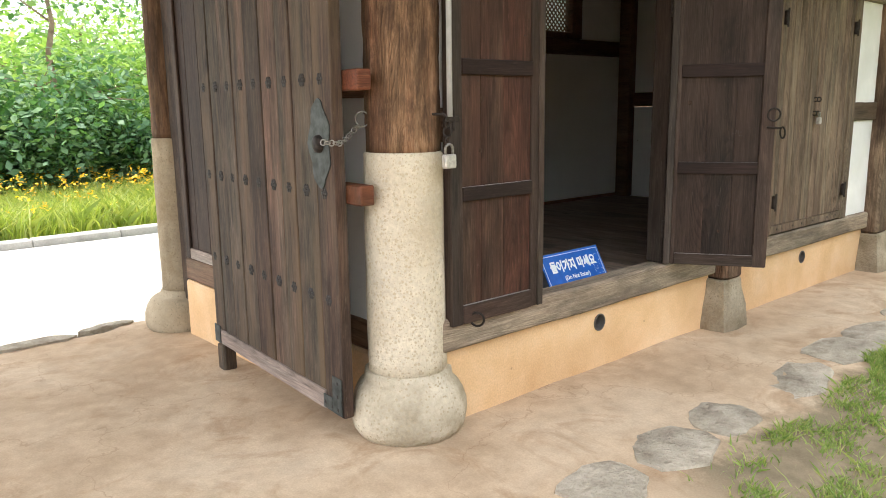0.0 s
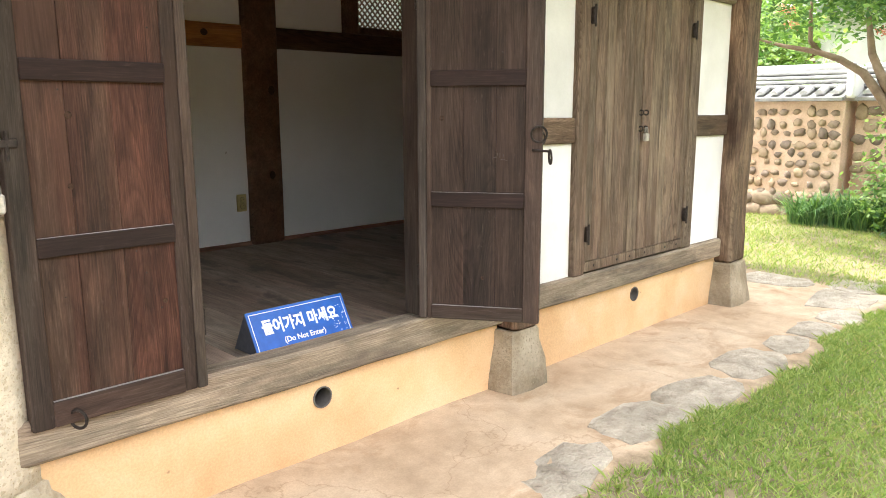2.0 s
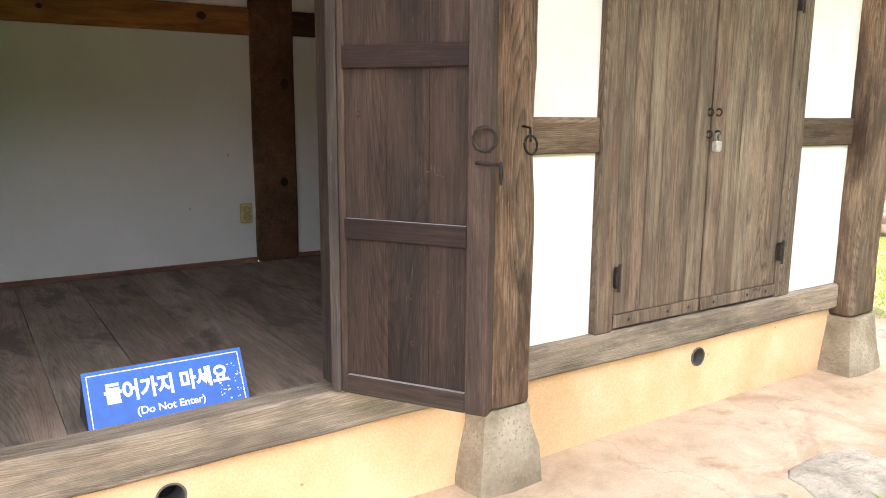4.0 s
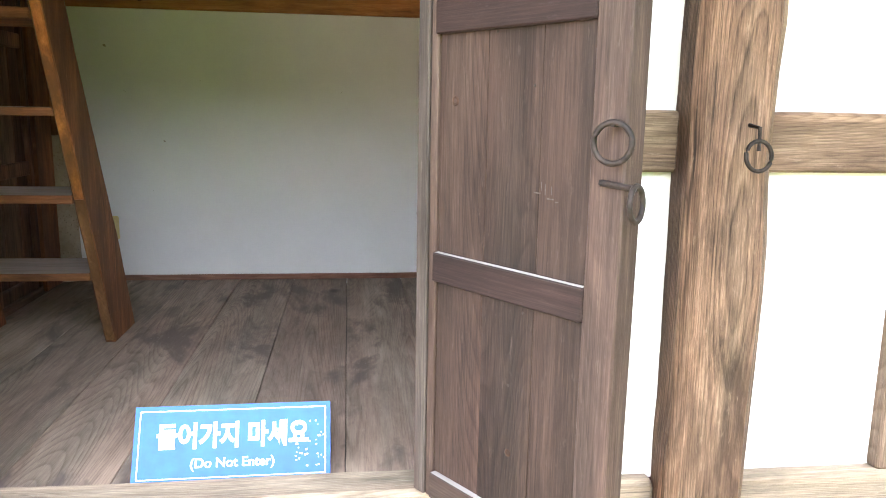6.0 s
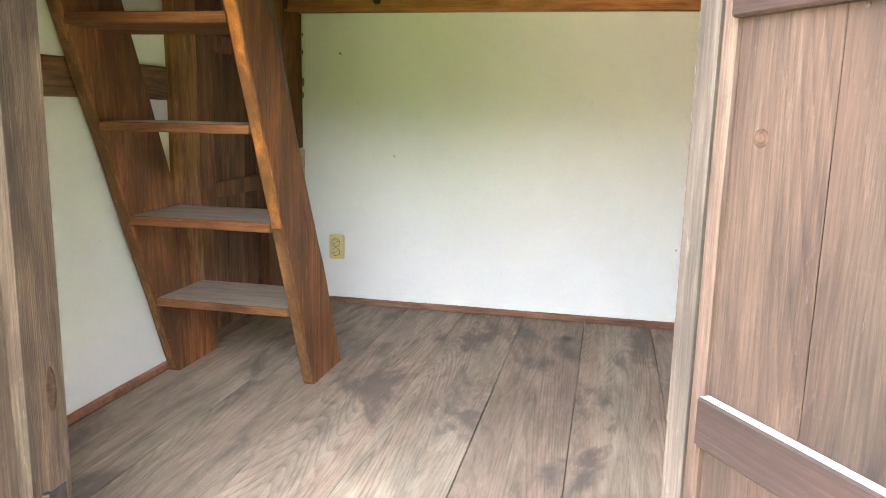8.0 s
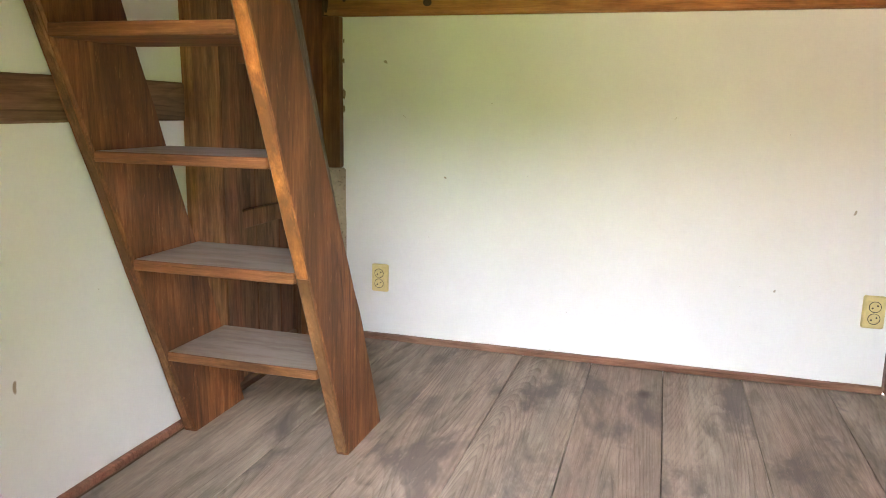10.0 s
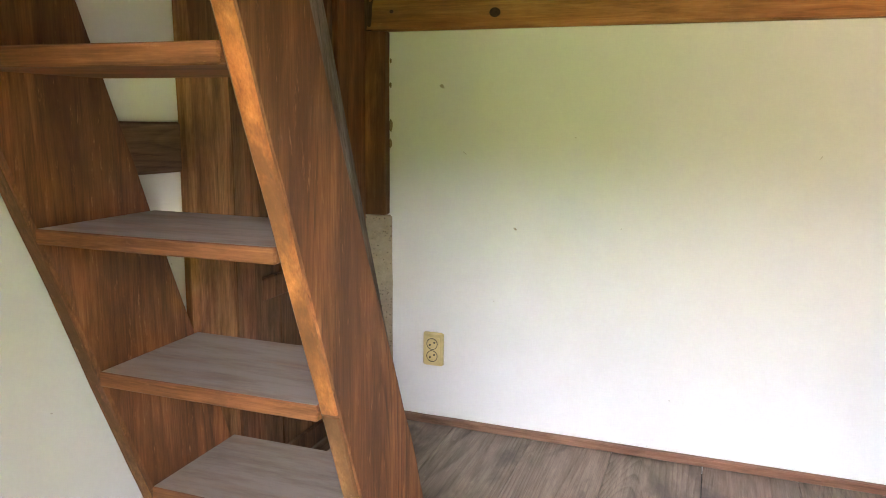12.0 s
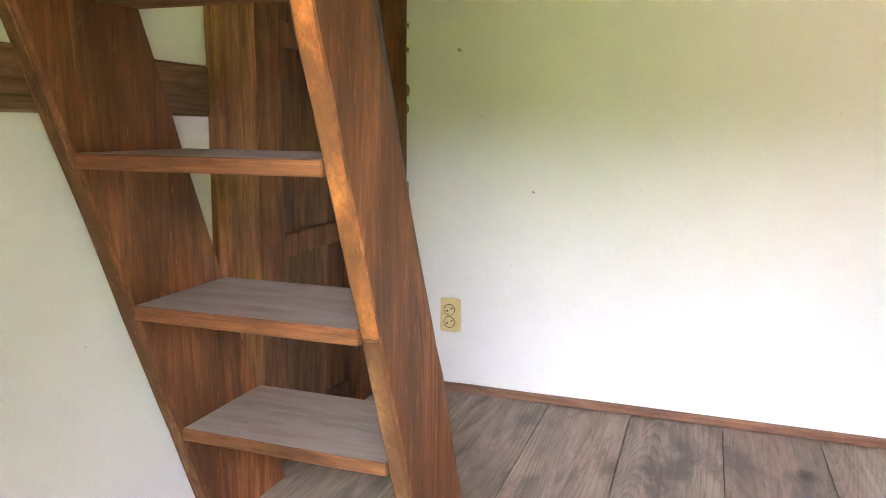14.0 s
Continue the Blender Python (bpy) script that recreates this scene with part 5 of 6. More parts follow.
def stair():
    st = thing("ladder_stair", (2.13, 3.65, FZ), "steep open reddish-brown timber stair with dusty treads", "stair")
    run, deep = 0.405, 0.293

    def fy(z):
        return 3.286 - (z - 0.955) * run

    def stringer(x0, x1, wane):
        bm = bmesh.new()
        loops = []
        for z in rows_of(FZ, 2.44, 30):
            y0, y1 = fy(z), fy(z) + deep
            c = 0.006
            # the outer back edge keeps the waney edge of the log, wider towards the top
            wy = (0.035 + 0.065 * min(1.0, max(0.0, (z - 0.7) / 0.8)) + 0.010 * noise.noise(Vector((0, 0, z * 7)))) if wane else 2 * c
            wx = 0.030 if wane else 2 * c
            lp = []
            for (x, y) in ((x0 + c, y0), (x1 - c, y0), (x1, y0 + c), (x1, y1 - wy), (x1 - wx, y1), (x0 + c, y1), (x0, y1 - c), (x0, y0 + c)):
                q = Vector((x, y, z))
                kk = noise.noise_vector(q * 5) * 0.003 + noise.noise_vector(q * 19) * 0.0015
                lp.append(bm.verts.new(q + Vector((kk.x * 0.5, kk.y, 0))))
            loops.append(lp)
        wane_bm = bmesh.new()
        for a, b in zip(loops, loops[1:]):
            for k in range(8):
                if wane and k == 3 and a[0].co.z > 0.62:
                    wane_bm.faces.new([wane_bm.verts.new(q.co + Vector((0.0006, 0.0004, 0))) for q in (a[3], a[4], b[4], b[3])])
                bm.faces.new((a[k], a[(k + 1) % 8], b[(k + 1) % 8], b[k]))
        bm.faces.new(loops[0][::-1]); bm.faces.new(loops[-1])
        sg = part("stringer", bm, STRING, st, "wide reddish-brown stringer board with worn orange edge")
        if wane:
            bmesh.ops.remove_doubles(wane_bm, verts=wane_bm.verts, dist=0.0002)
            part("waney_edge", wane_bm, BARKEDGE, sg, "grey weathered waney edge of the board")
        else:
            wane_bm.free()
        return sg

    for x0, x1 in ((1.848, 1.893), (2.364, 2.403)):
        sg = stringer(x0, x1, x0 > 2)
        xm = (x0 + x1) / 2
        for za, zb, m in ((FZ + 0.01, 0.938, POSTIN), (0.94, 1.95, EDGE)) if x0 > 2 else ((FZ + 0.01, 1.95, POSTIN),):
            part("worn_edge", beam((xm, fy(za) + 0.0035, za), (xm, fy(zb) + 0.0035, zb), 0.032 if x0 > 2 else 0.026, 0.010, (0, -1, -run), 0.004, 0.0016, 0.03), m, sg, "rubbed lighter edge of the stringer")
    for k, (z, th) in enumerate(((0.660, 0.028), (0.955, 0.030), (1.246, 0.027), (1.535, 0.031), (1.82, 0.03), (2.11, 0.03))):
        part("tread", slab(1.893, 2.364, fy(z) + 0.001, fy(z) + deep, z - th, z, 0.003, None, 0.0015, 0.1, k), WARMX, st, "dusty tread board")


def sloped_wood():
    m = wood("stair_stringer_wood", (0.060, 0.021, 0.008), (0.205, 0.084, 0.029), (0.34, 0.165, 0.064), "z", 0.6, (0.066, 0.025, 0.010), 0.55, 0.4, ring=9, vary=0.05, spec=0.3, figure=0.35, patch=0.36, stain_scale=2.6, hue=0.05, checks=0.3, scuff=0.45, fibre=0.4)
    for n in m.node_tree.nodes:
        if n.type == "MAPPING":
            n.inputs["Rotation"].default_value = (radians(-22.0), 0, 0)
    return m


STRING = sloped_wood()
EDGE = wood("rubbed_orange_wood", (0.13, 0.05, 0.014), (0.29, 0.115, 0.032), (0.38, 0.185, 0.065), "z", 0.55, (0.12, 0.052, 0.02), 0.52, 0.3, vary=0.15, spec=0.3, stain_scale=9, figure=0.05, patch=0.4, fibre=0.45)
stair()


def outlet(x, z):
    o = thing("wall_socket", (x, 4.6, z), "yellowed plastic double wall socket", "socket", "wall sockets")
    part("plate", slab(x - 0.037, x + 0.037, 4.585, 4.601, z, z + 0.12, 0.005), CREAM, o)
    part("inner_plate", slab(x - 0.025, x + 0.025, 4.582, 4.586, z + 0.016, z + 0.104, 0.002), CREAM, o)
    for zz in (0.038, 0.082):
        s = lathe([(0.0205, 0.0), (0.0205, 0.003), (0.018, 0.003), (0.017, -0.008)], (0, 0, 0), 20)
        q = part("socket", s, CREAM, o)
        q.matrix_basis = pose(0, -0.020, zz, 90)
        # black ring and dots paint the shade of the socket's recess and holes
        part("rim", ring_bm((0, 0, 0), (0, 0, 1), 0.0195, 0.0012, 20), BLACK, q).matrix_basis = pose(0, 0, 0.003)
        for dx in (-0.008, 0.008):
            part("pin_hole", lathe([(0.003, 0), (0.003, 0.003)], (0, 0, 0), 8), BLACK, q).matrix_basis = pose(dx, dx * 0.6, 0.002)


outlet(2.088, 0.58)
outlet(3.985, 0.61)


# ---- blue sign ----
def sign():
    s = thing("floor_sign", (3.005, 2.445, FZ), "blue folded warning sign with white lettering on the floor", "sign", rz=0.6)
    w, yf, yt, zt, yb = 0.236, -0.075, 0.016, 0.162, 0.105
    th = 0.004

    def prism(bm, prof, x0, x1):
        a = [bm.verts.new((x0, y, z)) for y, z in prof]
        b = [bm.verts.new((x1, y, z)) for y, z in prof]
        for k in range(len(prof)):
            bm.faces.new((a[k], a[(k + 1) % len(prof)], b[(k + 1) % len(prof)], b[k]))
        bm.faces.new(a[::-1]); bm.faces.new(b)
        return bm

    part("front_board", prism(bmesh.new(), [(yf, 0), (yf + 0.006, 0), (yt, zt - 0.006), (yt, zt)], -w, w), BLUE, s, world=False)
    part("back_board", prism(bmesh.new(), [(yb - 0.006, 0), (yb, 0), (yt, zt), (yt, zt - 0.007)], -w, w), SIGNSIDE, s, world=False)
    for x in (-w + 0.001, w - 0.004):
        part("side_cheek", prism(bmesh.new(), [(yf + 0.006, 0.001), (yb - 0.006, 0.001), (yt, zt - 0.008)], x, x + 0.003), SIGNSIDE, s, world=False)
    # the face: local frame on the sloping board
    up = Vector((0, yt - yf, zt)).normalized()
    nrm = Vector((0, -up.z, up.y))
    L = math.hypot(yt - yf, zt)
    m = Matrix(((1, 0, 0, 0), (0, up.y, nrm.y, yf), (0, up.z, nrm.z, 0), (0, 0, 0, 1)))
    b = 0.011
    for x0, x1, v0, v1 in ((-w + b, w - b, b, b + 0.003), (-w + b, w - b, L - b - 0.003, L - b), (-w + b, -w + b + 0.003, b, L - b), (w - b - 0.003, w - b, b, L - b)):
        bm = slab(x0, x1, v0, v1, 0.0002, 0.0012, 0.0002)
        bm.transform(m)
        part("border_line", bm, WHITE, s, world=False)
    random.seed(12)
    for k in range(34):
        x = (random.uniform(0.15, w - 0.012) if k < 25 else random.uniform(0.19, w - 0.012))
        v0 = L * (0.16 + 0.62 * random.random() ** (1.6 if k < 25 else 1.0))
        r_ = random.uniform(0.0010, 0.0026)
        bm = slab(x - r_, x + r_ * random.uniform(0.6, 1.6), v0 - r_, v0 + r_, 0.0002, 0.0009, 0.0003)
        bm.transform(m)
        part("paint_chip", bm, WHITE, s, world=False)
    for body, size, v in (("\ub4e4\uc5b4\uac00\uc9c0 \ub9c8\uc138\uc694", 0.062, 0.088), ("(Do Not Enter)", 0.030, 0.036)):
        cu = bpy.data.curves.new("lettering", "FONT")
        cu.body, cu.size, cu.extrude, cu.offset = body, size, 0.0006, (0.0024 if size > 0.05 else 0.0006)
        cu.align_x = "CENTER"
        tmp = new("lettering", cu)
        bpy.context.view_layer.update()
        me = bpy.data.meshes.new_from_object(tmp.evaluated_get(bpy.context.evaluated_depsgraph_get()))
        bpy.data.objects.remove(tmp)
        me.materials.clear()
        me.materials.append(WHITE)
        xs = [q.co.x for q in me.vertices]
        want = 0.365 if size > 0.05 else 0.20
        k = want / (max(xs) - min(xs))
        me.transform(m @ Matrix.Translation((0, v, 0.0012)) @ Matrix.Diagonal((k, k if size < 0.05 else 1.05, 1, 1)))
        t = new("lettering", me)
        t.parent = s


sign()


# ---- garden and distance ----
def leaf_cloud(name, centres, spread, count, size, mat, flat=0.5, gen=None):
    """Many small pointed leaves scattered round the given centres, as one mesh."""
    g = gen or np.random.default_rng(len(centres) * 7 + count)
    c = np.array(centres, float)
    which = g.integers(0, len(c), count)
    off = g.normal(0, 1, (count, 3))
    off /= np.maximum(1.0, np.linalg.norm(off, axis=1, keepdims=True) / 1.7)
    p = c[which, :3] + off * (spread if np.ndim(spread) == 0 else np.array(spread)[which, None]) * np.array([1, 1, flat + 0.2])
    d = g.normal(0, 1, (count, 3)); d[:, 2] = d[:, 2] * 0.5 - 0.25
    d /= np.linalg.norm(d, axis=1, keepdims=True)
    s = np.cross(d, g.normal(0, 1, (count, 3)) * 0.6 + np.array([0, 0, 1.0]))
    s /= np.linalg.norm(s, axis=1, keepdims=True)
    L = size * g.uniform(0.6, 1.4, (count, 1))
    v = np.stack([p, p + d * L * 0.5 + s * L * 0.26, p + d * L, p + d * L * 0.5 - s * L * 0.26], 1).reshape(-1, 3)
    f = np.arange(count * 4).reshape(-1, 4)
    return raw_mesh(name, v, f, mat)


def tree(name, at, height, crown, leaves, size, mat, label, seed, trunk_r=0.09, low=0.35, flowers=0):
    random.seed(seed)
    t = thing(name, at, label, "tree")
    bm = bmesh.new()
    tips = []
    base = Vector((0, 0, -0.1))
    top = Vector((random.uniform(-.2, .2) * crown, random.uniform(-.2, .2) * crown, height * 0.75))
    pts = [base.lerp(top, k / 8) + Vector((random.uniform(-1, 1), random.uniform(-1, 1), 0)) * 0.05 * height * 0.3 * (k > 0) for k in range(9)]
    tube(pts, [trunk_r * (1 - 0.75 * k / 8) for k in range(9)], 10, bm)
    tips.append(pts[-1])
    for k in range(11):
        i = random.randint(int(8 * low), 7)
        a = random.uniform(0, 6.28)
        ln = crown * random.uniform(0.55, 1.0)
        end = pts[i] + Vector((math.cos(a) * ln, math.sin(a) * ln, random.uniform(0.1, 0.55) * ln))
        mid = pts[i].lerp(end, 0.5) + Vector((random.uniform(-.1, .1), random.uniform(-.1, .1), 0.12)) * ln
        r = trunk_r * (1 - 0.75 * i / 8) * 0.55
        tube([pts[i], mid, end], [r, r * 0.6, r * 0.2], 6, bm)
        tips += [mid, end, mid.lerp(end, 0.5)]
        for q in range(2):
            e2 = mid + Vector((random.uniform(-1, 1), random.uniform(-1, 1), random.uniform(-0.1, 0.7))) * ln * 0.5
            tube([mid, e2], [r * 0.4, r * 0.1], 5, bm)
            tips.append(e2)
    part("trunk", bm, BARK, t, smooth=True, world=False)
    cr = new("crown", leaf_cloud("crown", [tuple(p) for p in tips], crown * 0.26, leaves, size, mat, 0.6, np.random.default_rng(seed)))
    cr.parent = t
    if flowers:
        fl = new("blossom", leaf_cloud("blossom", [tuple(p + Vector((0, 0, 0.15))) for p in tips[:flowers]], 0.08, flowers * 60, 0.05, PINK, 0.6, np.random.default_rng(seed + 1)))
        fl.parent = t
        tagged(fl, "pink blossom clusters")
    return t


def shrub(at, r, h, leaves, size, mat, label, seed, name="shrub"):
    random.seed(seed)
    t = thing(name, at, label, "shrub")
    bm = bmesh.new()
    tips = []
    for k in range(14):
        a = random.uniform(0, 6.28)
        e = Vector((math.cos(a) * r * random.uniform(.2, .95), math.sin(a) * r * random.uniform(.2, .95), h * random.uniform(0.35, 1.0)))
        tube([(0, 0, -0.05), tuple(e * 0.5 + Vector((0, 0, h * 0.1))), tuple(e)], [0.02, 0.014, 0.005], 5, bm)
        tips += [e, e * 0.75, e * 0.5 + Vector((0, 0, h * 0.08))]
    part("stems", bm, BARK, t, world=False)
    cr = new("foliage", leaf_cloud("foliage", [tuple(p) for p in tips], r * 0.3, leaves, size, mat, 0.6, np.random.default_rng(seed)))
    cr.parent = t
    return t


def blades(name, x, y, z, h, w, mat, seed, lean=0.35):
    """Grass blades as thin tapered triangles."""
    g = np.random.default_rng(seed)
    n = len(x)
    a = g.uniform(0, 2 * np.pi, n)
    hh = h * g.uniform(0.5, 1.3, n)
    ww = w * g.uniform(0.7, 1.4, n)
    le = g.normal(0, lean, (n, 2)) * hh[:, None]
    p = np.stack([x, y, z], 1)
    sx = np.stack([np.cos(a) * ww, np.sin(a) * ww, np.zeros(n)], 1)
    mid = p + np.stack([le[:, 0] * 0.35, le[:, 1] * 0.35, hh * 0.55], 1)
    tip = p + np.stack([le[:, 0], le[:, 1], hh * 0.95], 1)
    v = np.stack([p - sx, p + sx, mid + sx * 0.7, tip, mid - sx * 0.7], 1).reshape(-1, 3)
    k = np.arange(n)[:, None] * 5
    f = (k + np.array([[0, 1, 2, 3, 4]]))
    return raw_mesh(name, v, f, mat)


def lawn():
    g = np.random.default_rng(21)
    n = 230000
    x = 2.0 + 6.5 * g.random(n) ** 1.15
    y = 1.45 - 7.0 * g.random(n) ** 1.8
    n2 = 70000
    x = np.concatenate([x, 7.3 + 4.4 * g.random(n2)])
    y = np.concatenate([y, -2.0 + 7.0 * g.random(n2)])
    keep = lawn_mask(x, y)
    # bare patches near the stepping stones
    patch = np.sin(x * 2.3 + 0.7) * np.sin(y * 3.1 + 2.0) + 0.6 * np.sin(x * 5.7 + y * 4.3)
    edge = np.clip((1.25 - y) / 0.9, 0, 1) + np.clip((x - 4.5) / 2, 0, 1)
    keep &= (patch < 0.15 + edge * 1.8 + np.clip((x - 3.2) / 1.5, 0, 1)) | (g.random(len(x)) < 0.12)
    # clumps on bare soil where people step off the path
    cx, cy = 2.25 + 2.1 * g.random(120) ** 0.8, 1.3 - 1.2 * g.random(120)
    near = np.full(len(x), 9.0)
    for a, b in zip(cx, cy):
        near = np.minimum(near, np.hypot(x - a, y - b))
    keep &= (x > 4.3) | (g.random(len(x)) < np.exp(-(near / 0.055) ** 2) + 0.02 + 0.8 * np.clip((x - 3.2) / 1.1, 0, 1) ** 1.5)
    x, y = x[keep], y[keep]
    z = ground_height(x, y) - 0.012
    ob = new("lawn_grass", blades("lawn_grass", x, y, z, 0.045, 0.0034, GRASS, 3, 0.6))
    tagged(ob, "short bright green lawn with bare patches along its edge", "grass", kind="stuff")


lawn()


def meadow():
    g = np.random.default_rng(31)
    n = 26000
    x = -1 + 11 * g.random(n)
    y = 9.75 + 0.05 * x + 4.2 * g.random(n)
    ob = new("meadow_grass", blades("meadow_grass", x, y, np.full(n, -0.28), 0.42, 0.011, FLOWERY, 4, 0.55))
    tagged(ob, "tall yellow-green meadow grass behind the kerb", "grass", kind="stuff")
    m = 950
    x = -1 + 11 * g.random(m)
    y = 10.0 + 0.05 * x + 3.8 * g.random(m) ** 0.6
    z = -0.02 + 0.42 * g.random(m)
    ob = new("yellow_flowers", leaf_cloud("yellow_flowers", np.stack([x, y, z], 1), 0.035, m * 5, 0.055, YELLOW, 0.4, g))
    tagged(ob, "scattered yellow flower heads in the tall grass", "flowers", kind="stuff")


meadow()
WOODS = [(2.2, 15.5, 6.2, 2.4, 2300, 1), (4.6, 16.2, 3.5, 2.0, 6500, 2), (6.8, 15.0, 5.5, 2.3, 2600, 3), (0.8, 17.5, 3.6, 2.2, 6000, 4), (5.4, 20.0, 5.2, 2.6, 2400, 5), (8.6, 18.0, 6.5, 2.8, 3000, 6), (3.3, 21.5, 3.9, 2.8, 6500, 7), (9.8, 23.0, 8.0, 3.2, 6500, 8), (3.9, 14.9, 5.6, 2.0, 1700, 9)]
for x, y, h, c, nl, sd_ in WOODS:
    tree("tree", (x, y, -0.3), h, c, nl, 0.16, LEAF if sd_ % 3 else LEAF_D, "leafy green woodland tree beyond the road", 100 + sd_, 0.10, 0.25)
for x, y, r, h, sd_, m in ((3.3, 13.9, 1.5, 2.0, 1, LEAF_D), (5.0, 14.3, 1.4, 1.7, 2, LEAF_D), (1.6, 14.3, 1.4, 1.8, 3, LEAF), (6.6, 14.0, 1.3, 1.5, 4, LEAF)):
    shrub((x, y, -0.3), r, h, 6500, 0.16, m, "dense dark green bush behind the yellow flowers", 200 + sd_, "bush")


def far_woods():
    g = np.random.default_rng(77)
    c = []
    for k in range(330):
        a = g.uniform(0.0, 1.5)
        d = g.uniform(30, 42)
        c.append((d * math.sin(a) + 2, d * math.cos(a), g.uniform(0.3, 5.0 if a > 0.55 else 2.4)))
    ob = new("far_woods", leaf_cloud("far_woods", c, 1.5, 36000, 0.5, LEAF, 0.6, g))
    tagged(ob, "hazy green wood in the distance", "woods", kind="stuff")


far_woods()


def unseen_court_trees():
    """Unseen trees, added across the court to keep low sky off the room's walls."""
    g = np.random.default_rng(78)
    c = np.stack([g.uniform(-16, 20, 420), g.uniform(-14, -11, 420), g.uniform(0.2, 4.4, 420)], 1)
    side = np.stack([g.uniform(13, 16, 420), g.uniform(-13, -2.5, 420), g.uniform(0.2, 7.0, 420)], 1)
    c = np.concatenate([c, side])
    ob = new("tree_row", leaf_cloud("tree_row", c, 0.8, 66000, 0.5, SHADE, 0.6, g))
    tagged(ob, "dense unseen row of green trees, added to block low sky from the room", "woods", kind="stuff")


unseen_court_trees()


def garden_wall():
    w = thing("garden_wall", (11.5, 4.0, -0.05), "peach mortar garden wall with field stones and grey tile capping", "wall", kind="structure")
    random.seed(61)
    segs = ((3.05, 9.0, 11.35, 1.0), (-6.0, 2.98, 11.55, 1.35))
    for y0, y1, x, big in segs:
        part("wall_body", slab(x, x + 0.45, y0, y1, -0.35, 1.40, 0.01, None, 0.012, 0.25, x), MORTAR, w)
    meshes = []
    for k in range(12):
        bm = bmesh.new()
        bmesh.ops.create_icosphere(bm, subdivisions=2, radius=1.0)
        for v in bm.verts:
            q = noise.noise_vector(v.co * 1.3 + Vector((k * 3.7, 0, 0))) * 0.55
            # flat outer face, squarish outline
            m_ = max(abs(v.co.y), abs(v.co.z), 0.5) ** 0.35
            v.co = Vector((v.co.x * 0.026, (v.co.y / m_ + q.y) * 0.082, (v.co.z / m_ + q.z) * 0.062))
        meshes.append(mesh_of(bm, (FIELD, FIELD_D, FIELD, FIELD_L)[k % 4], "field_stone", True))
    for (y0, y1, x, big) in ((3.1, 6.6, 11.35, 1.0), (0.2, 2.95, 11.55, 1.35)):
        z = 0.22
        while z < 1.32:
            y = y0 + random.uniform(0.02, 0.15)
            while y < y1:
                s = big * random.uniform(0.5, 0.92)
                ob = new("field_stone", random.choice(meshes))
                ob.parent = w
                ob.matrix_basis = pose(x - 11.5 - 0.002, y - 4.0, z + 0.05 + random.uniform(-0.022, 0.022), random.uniform(-16, 16) + random.choice((0, 0, 90))) @ Matrix.Diagonal((1, s, s, 1))
                y += 0.155 * big * random.uniform(0.75, 1.25)
            z += 0.128 * big
        # larger stones of the foot
        y = y0
        while y < y1:
            s = random.uniform(1.2, 2.0)
            for zz in (0.0, 0.17):
                ob = new("field_stone", random.choice(meshes[:3]))
                ob.parent = w
                ob.matrix_basis = pose(x - 11.5, y - 4.0 + 0.12 * (zz > 0), zz + 0.02, random.uniform(-8, 8)) @ Matrix.Diagonal((1.6, s, s * 0.85, 1))
            y += 0.25
    # tile capping: sloped bed, round cover tiles, ridge courses
    bm = bmesh.new()
    n = 8
    prof = [(0.055 * math.cos(math.pi * k / n), 0.055 * math.sin(math.pi * k / n)) for k in range(n + 1)]
    A = [bm.verts.new((-0.17, a, b)) for a, b in prof]
    B = [bm.verts.new((0.17, a, b + 0.10)) for a, b in prof]
    for k in range(n):
        bm.faces.new((A[k], A[k + 1], B[k + 1], B[k]))
    bm.faces.new(A); bm.faces.new(B[::-1])
    tile = mesh_of(bm, TILE, "cover_tile")
    for y0, y1, x, big in segs:
        part("tile_bed", beam((x + 0.06, y0, 1.475), (x + 0.06, y1, 1.475), 0.40, 0.05, (-0.3, 0, 1)), TILE, w)
        part("tile_bed", beam((x + 0.40, y0, 1.475), (x + 0.40, y1, 1.475), 0.40, 0.05, (0.3, 0, 1)), TILE, w)
        for k in range(4):
            part("ridge_course", slab(x + 0.10 + 0.01 * k, x + 0.36 - 0.01 * k, y0, y1, 1.56 + 0.055 * k, 1.605 + 0.055 * k, 0.012, None, 0.004, 0.3, k), TILE, w)
        part("ridge_cap", tube([(x + 0.23, y0, 1.785), (x + 0.23, (y0 + y1) / 2, 1.79), (x + 0.23, y1, 1.785)], 0.075, 10), TILE, w)
        y = max(y0, -1.0) + 0.1
        while y < min(y1, 7.5):
            ob = new("cover_tile", tile)
            ob.parent = w
            ob.matrix_basis = pose(x - 11.5 + 0.05, y - 4.0, 1.475 + 0.05, 0, 0, random.uniform(-2, 2))
            y += 0.185 * big
    for y in (3.01,):
        part("white_end_block", slab(11.32, 11.88, y - 0.05, y + 0.05, 1.43, 1.82, 0.02), PLASTER, w, "white mortared joint of the tile capping")


garden_wall()


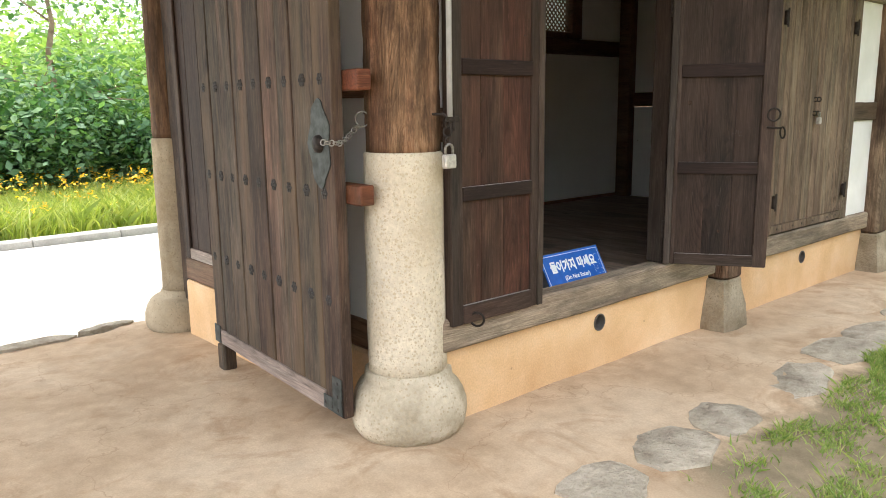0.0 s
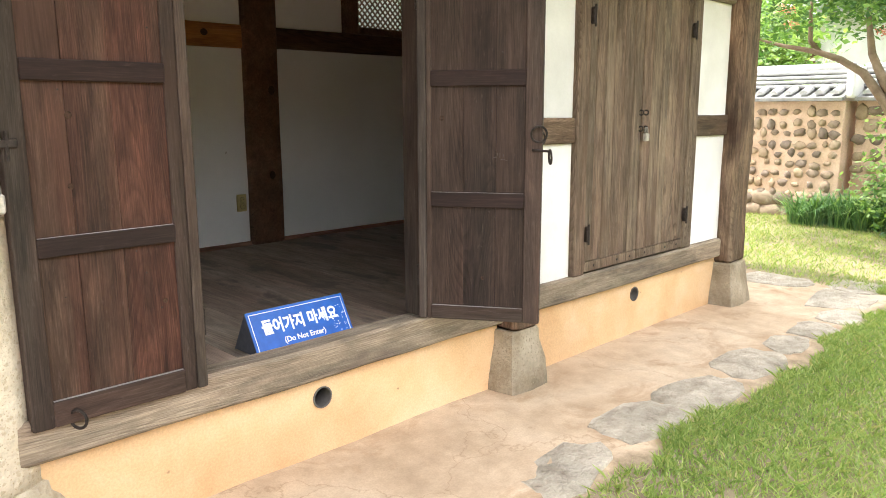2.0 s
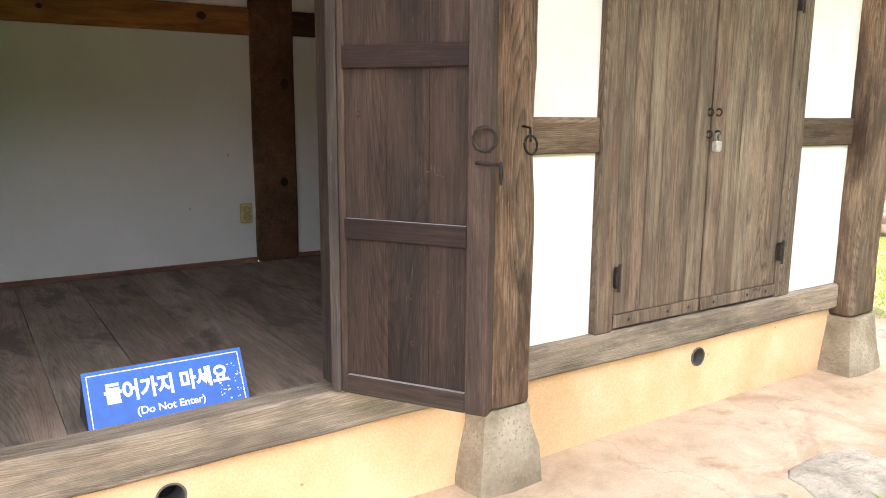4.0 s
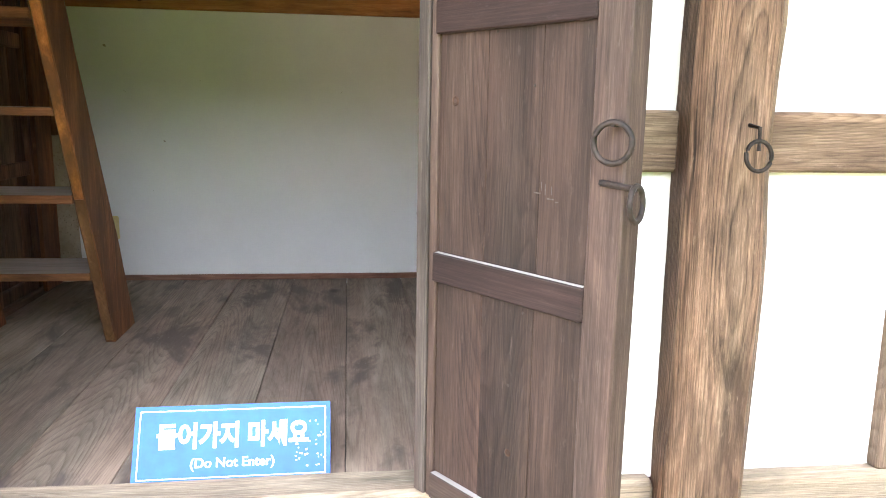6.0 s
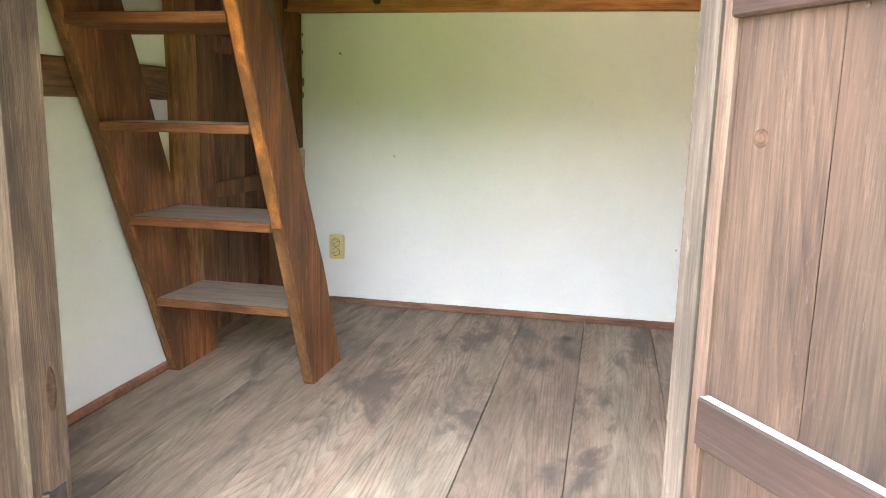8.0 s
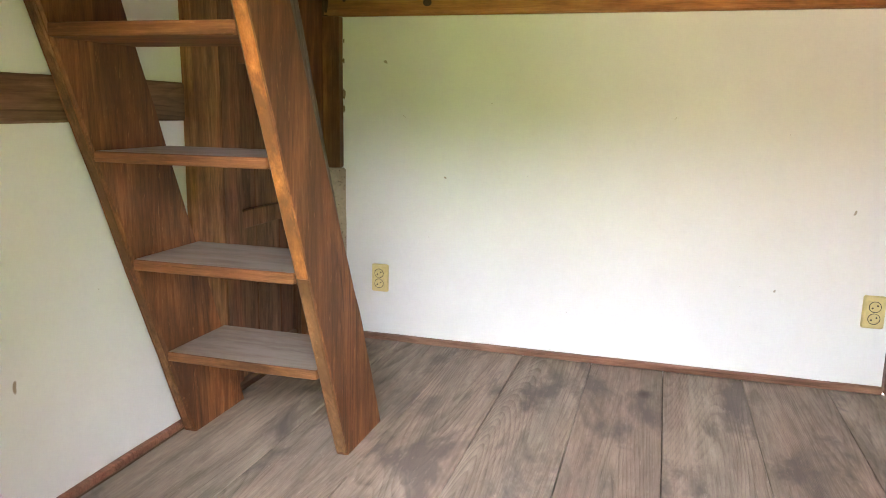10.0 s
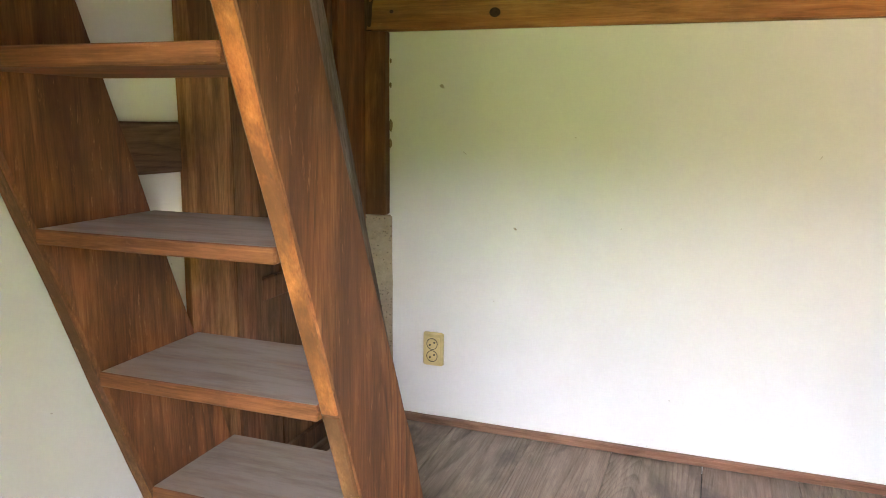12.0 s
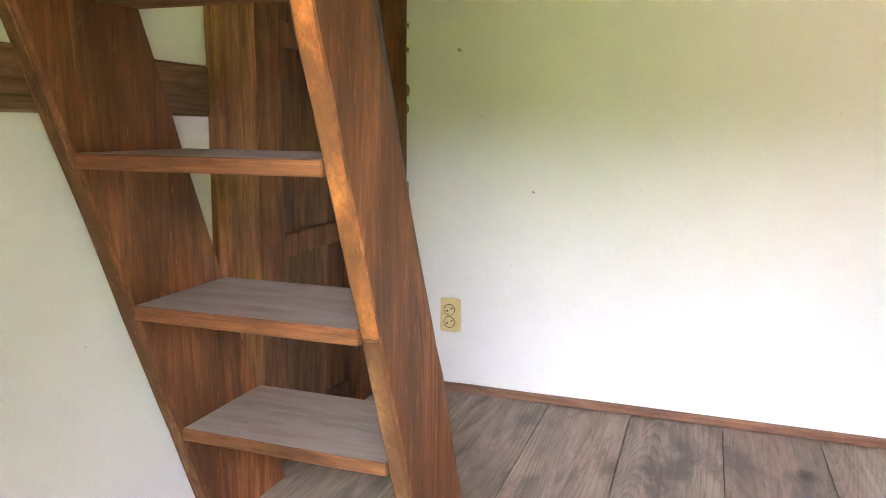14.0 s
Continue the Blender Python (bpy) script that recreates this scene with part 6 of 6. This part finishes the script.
def myrtle():
    t = thing("flowering_tree", (9.6, 1.85, -0.05), "smooth-barked flowering tree with pink blossom before the wall", "tree")
    bm = bmesh.new()
    tube([(0, 0, -0.05), (0.02, 0.03, 0.6), (0.0, 0.08, 1.15), (0.0, 0.14, 1.6), (0.1, 0.05, 2.2), (0.0, -0.15, 2.9)], [0.10, 0.085, 0.08, 0.065, 0.05, 0.03], 10, bm)
    tube([(0.0, 0.08, 1.05), (-0.1, 0.26, 1.40), (-0.18, 0.46, 1.69), (-0.2, 0.68, 1.83), (-0.2, 0.89, 1.91), (-0.2, 1.23, 1.99), (-0.2, 1.40, 2.04), (-0.2, 1.7, 2.16)], [0.06, 0.050, 0.040, 0.033, 0.028, 0.020, 0.014, 0.007], 9, bm)
    tube([(-0.2, 0.87, 1.90), (-0.17, 0.98, 2.02), (-0.2, 0.99, 2.30), (-0.15, 1.0, 2.7)], [0.030, 0.024, 0.018, 0.008], 7, bm)
    tube([(-0.08, 0.14, 1.36), (-0.12, 0.30, 1.62), (-0.15, 0.41, 1.87), (-0.1, 0.50, 2.3), (0.0, 0.5, 2.8)], [0.055, 0.045, 0.036, 0.022, 0.010], 8, bm)
    tube([(0.0, 0.12, 1.6), (0.0, -0.4, 2.0), (0.0, -0.9, 2.3)], [0.06, 0.04, 0.012], 7, bm)
    part("trunk", bm, BARK, t, smooth=True, world=False)
    g = np.random.default_rng(8)
    c = []
    for k in range(95):
        a, r = g.uniform(0, 6.28), 1.9 * math.sqrt(g.uniform(0, 1))
        c.append((math.cos(a) * r * 0.8, 0.35 + math.sin(a) * r, 2.14 + g.uniform(0, 1.2) - 0.08 * abs(math.sin(a) * r)))
    cr = new("crown", leaf_cloud("crown", c, 0.17, 17000, 0.065, MYRTLE, 0.5, g)); cr.parent = t
    fl = new("blossom", leaf_cloud("blossom", [(-0.4, 0.22, 2.05), (-0.4, 0.15, 2.08), (-0.5, 1.12, 2.32), (-0.5, 0.55, 2.55)] + [c[k] for k in range(0, 40, 5)], 0.055, 900, 0.035, PINK, 0.5, g)); fl.parent = t
    tagged(fl, "pink blossom clusters")


myrtle()
shrub((10.75, 1.75, -0.05), 0.75, 0.75, 9000, 0.08, MYRTLE, "bushy green shrub at the foot of the garden wall", 301)
shrub((10.35, 2.0, -0.05), 0.62, 1.25, 2600, 0.07, LEAF, "light green shrub with loose upright shoots by the wall", 302)


def arching_leaves(name, x, y, z, length, width, mat, seed):
    """Long strap leaves that rise, bend over and hang, each a narrow strip."""
    g = np.random.default_rng(seed)
    n = len(x)
    a = g.uniform(0, 2 * np.pi, n)
    ln = length * g.uniform(0.55, 1.25, n)
    out = np.stack([np.cos(a), np.sin(a), np.zeros(n)], 1)
    side = np.stack([-np.sin(a), np.cos(a), np.zeros(n)], 1) * (width * g.uniform(0.6, 1.3, n))[:, None]
    bend = g.uniform(0.35, 1.0, n)
    rows = []
    for k, taper in enumerate((0.7, 1.0, 0.95, 0.7, 0.06)):
        f = k / 4
        p = np.stack([x, y, z], 1) + out * (ln * bend * 0.75 * f ** 1.6)[:, None]
        p[:, 2] += ln * (0.85 * f - 0.62 * bend * f ** 2.6)
        rows += [p - side * taper, p + side * taper]
    v = np.stack(rows, 1).reshape(-1, 3)
    k = np.arange(n)[:, None] * 10
    f = np.concatenate([k + np.array([[2 * q, 2 * q + 1, 2 * q + 3, 2 * q + 2]]) for q in range(4)])
    return raw_mesh(name, v, f, mat)


def tuft():
    g = np.random.default_rng(9)
    for cx, cy, rx, ry, n, ln in ((10.72, 3.02, 0.26, 0.36, 700, 0.62), (10.62, 2.42, 0.30, 0.42, 900, 0.66)):
        a, r = g.uniform(0, 6.28, n), np.sqrt(g.random(n))
        ob = new("grass_clump", arching_leaves("grass_clump", cx + np.cos(a) * r * rx, cy + np.sin(a) * r * ry, np.full(n, -0.06), ln, 0.0075, CLUMP, int(cy * 10)))
        tagged(ob, "arching clump of long green grass at the wall foot", "grass", kind="stuff")


tuft()
for x, y, h, c, sd_ in ((15.0, 6.9, 5.0, 2.2, 11), (27.5, 3.0, 5.5, 2.4, 12), (15.5, -1.5, 5.0, 2.0, 13), (18.0, 9.5, 6.5, 2.6, 14), (14.4, 5.9, 3.6, 1.3, 15)):
    tree("tree", (x, y, -0.3), h, c, 6500, 0.15, LEAF, "leafy green tree behind the garden wall", 100 + sd_, 0.1, 0.2)


def far_house():
    h = thing("house", (20.0, 4.0, -0.3), "white plastered neighbouring house with dark timber posts", "house")
    part("wall", slab(19, 23, 0, 6.3, -0.3, 3.3, 0.02), PLASTER, h)
    for y in (0.1, 2.2, 4.2, 6.25):
        part("post", slab(18.9, 18.998, y - 0.1, y + 0.1, -0.3, 3.3, 0.01), BEAMY, h)
    part("roof", beam((19.2, -0.8, 3.8), (19.2, 7.2, 3.8), 2.6, 0.16, (-0.4, 0, 1)), TILE, h)
    part("roof", beam((21.6, -0.8, 3.8), (21.6, 7.2, 3.8), 2.6, 0.16, (0.4, 0, 1)), TILE, h)


far_house()
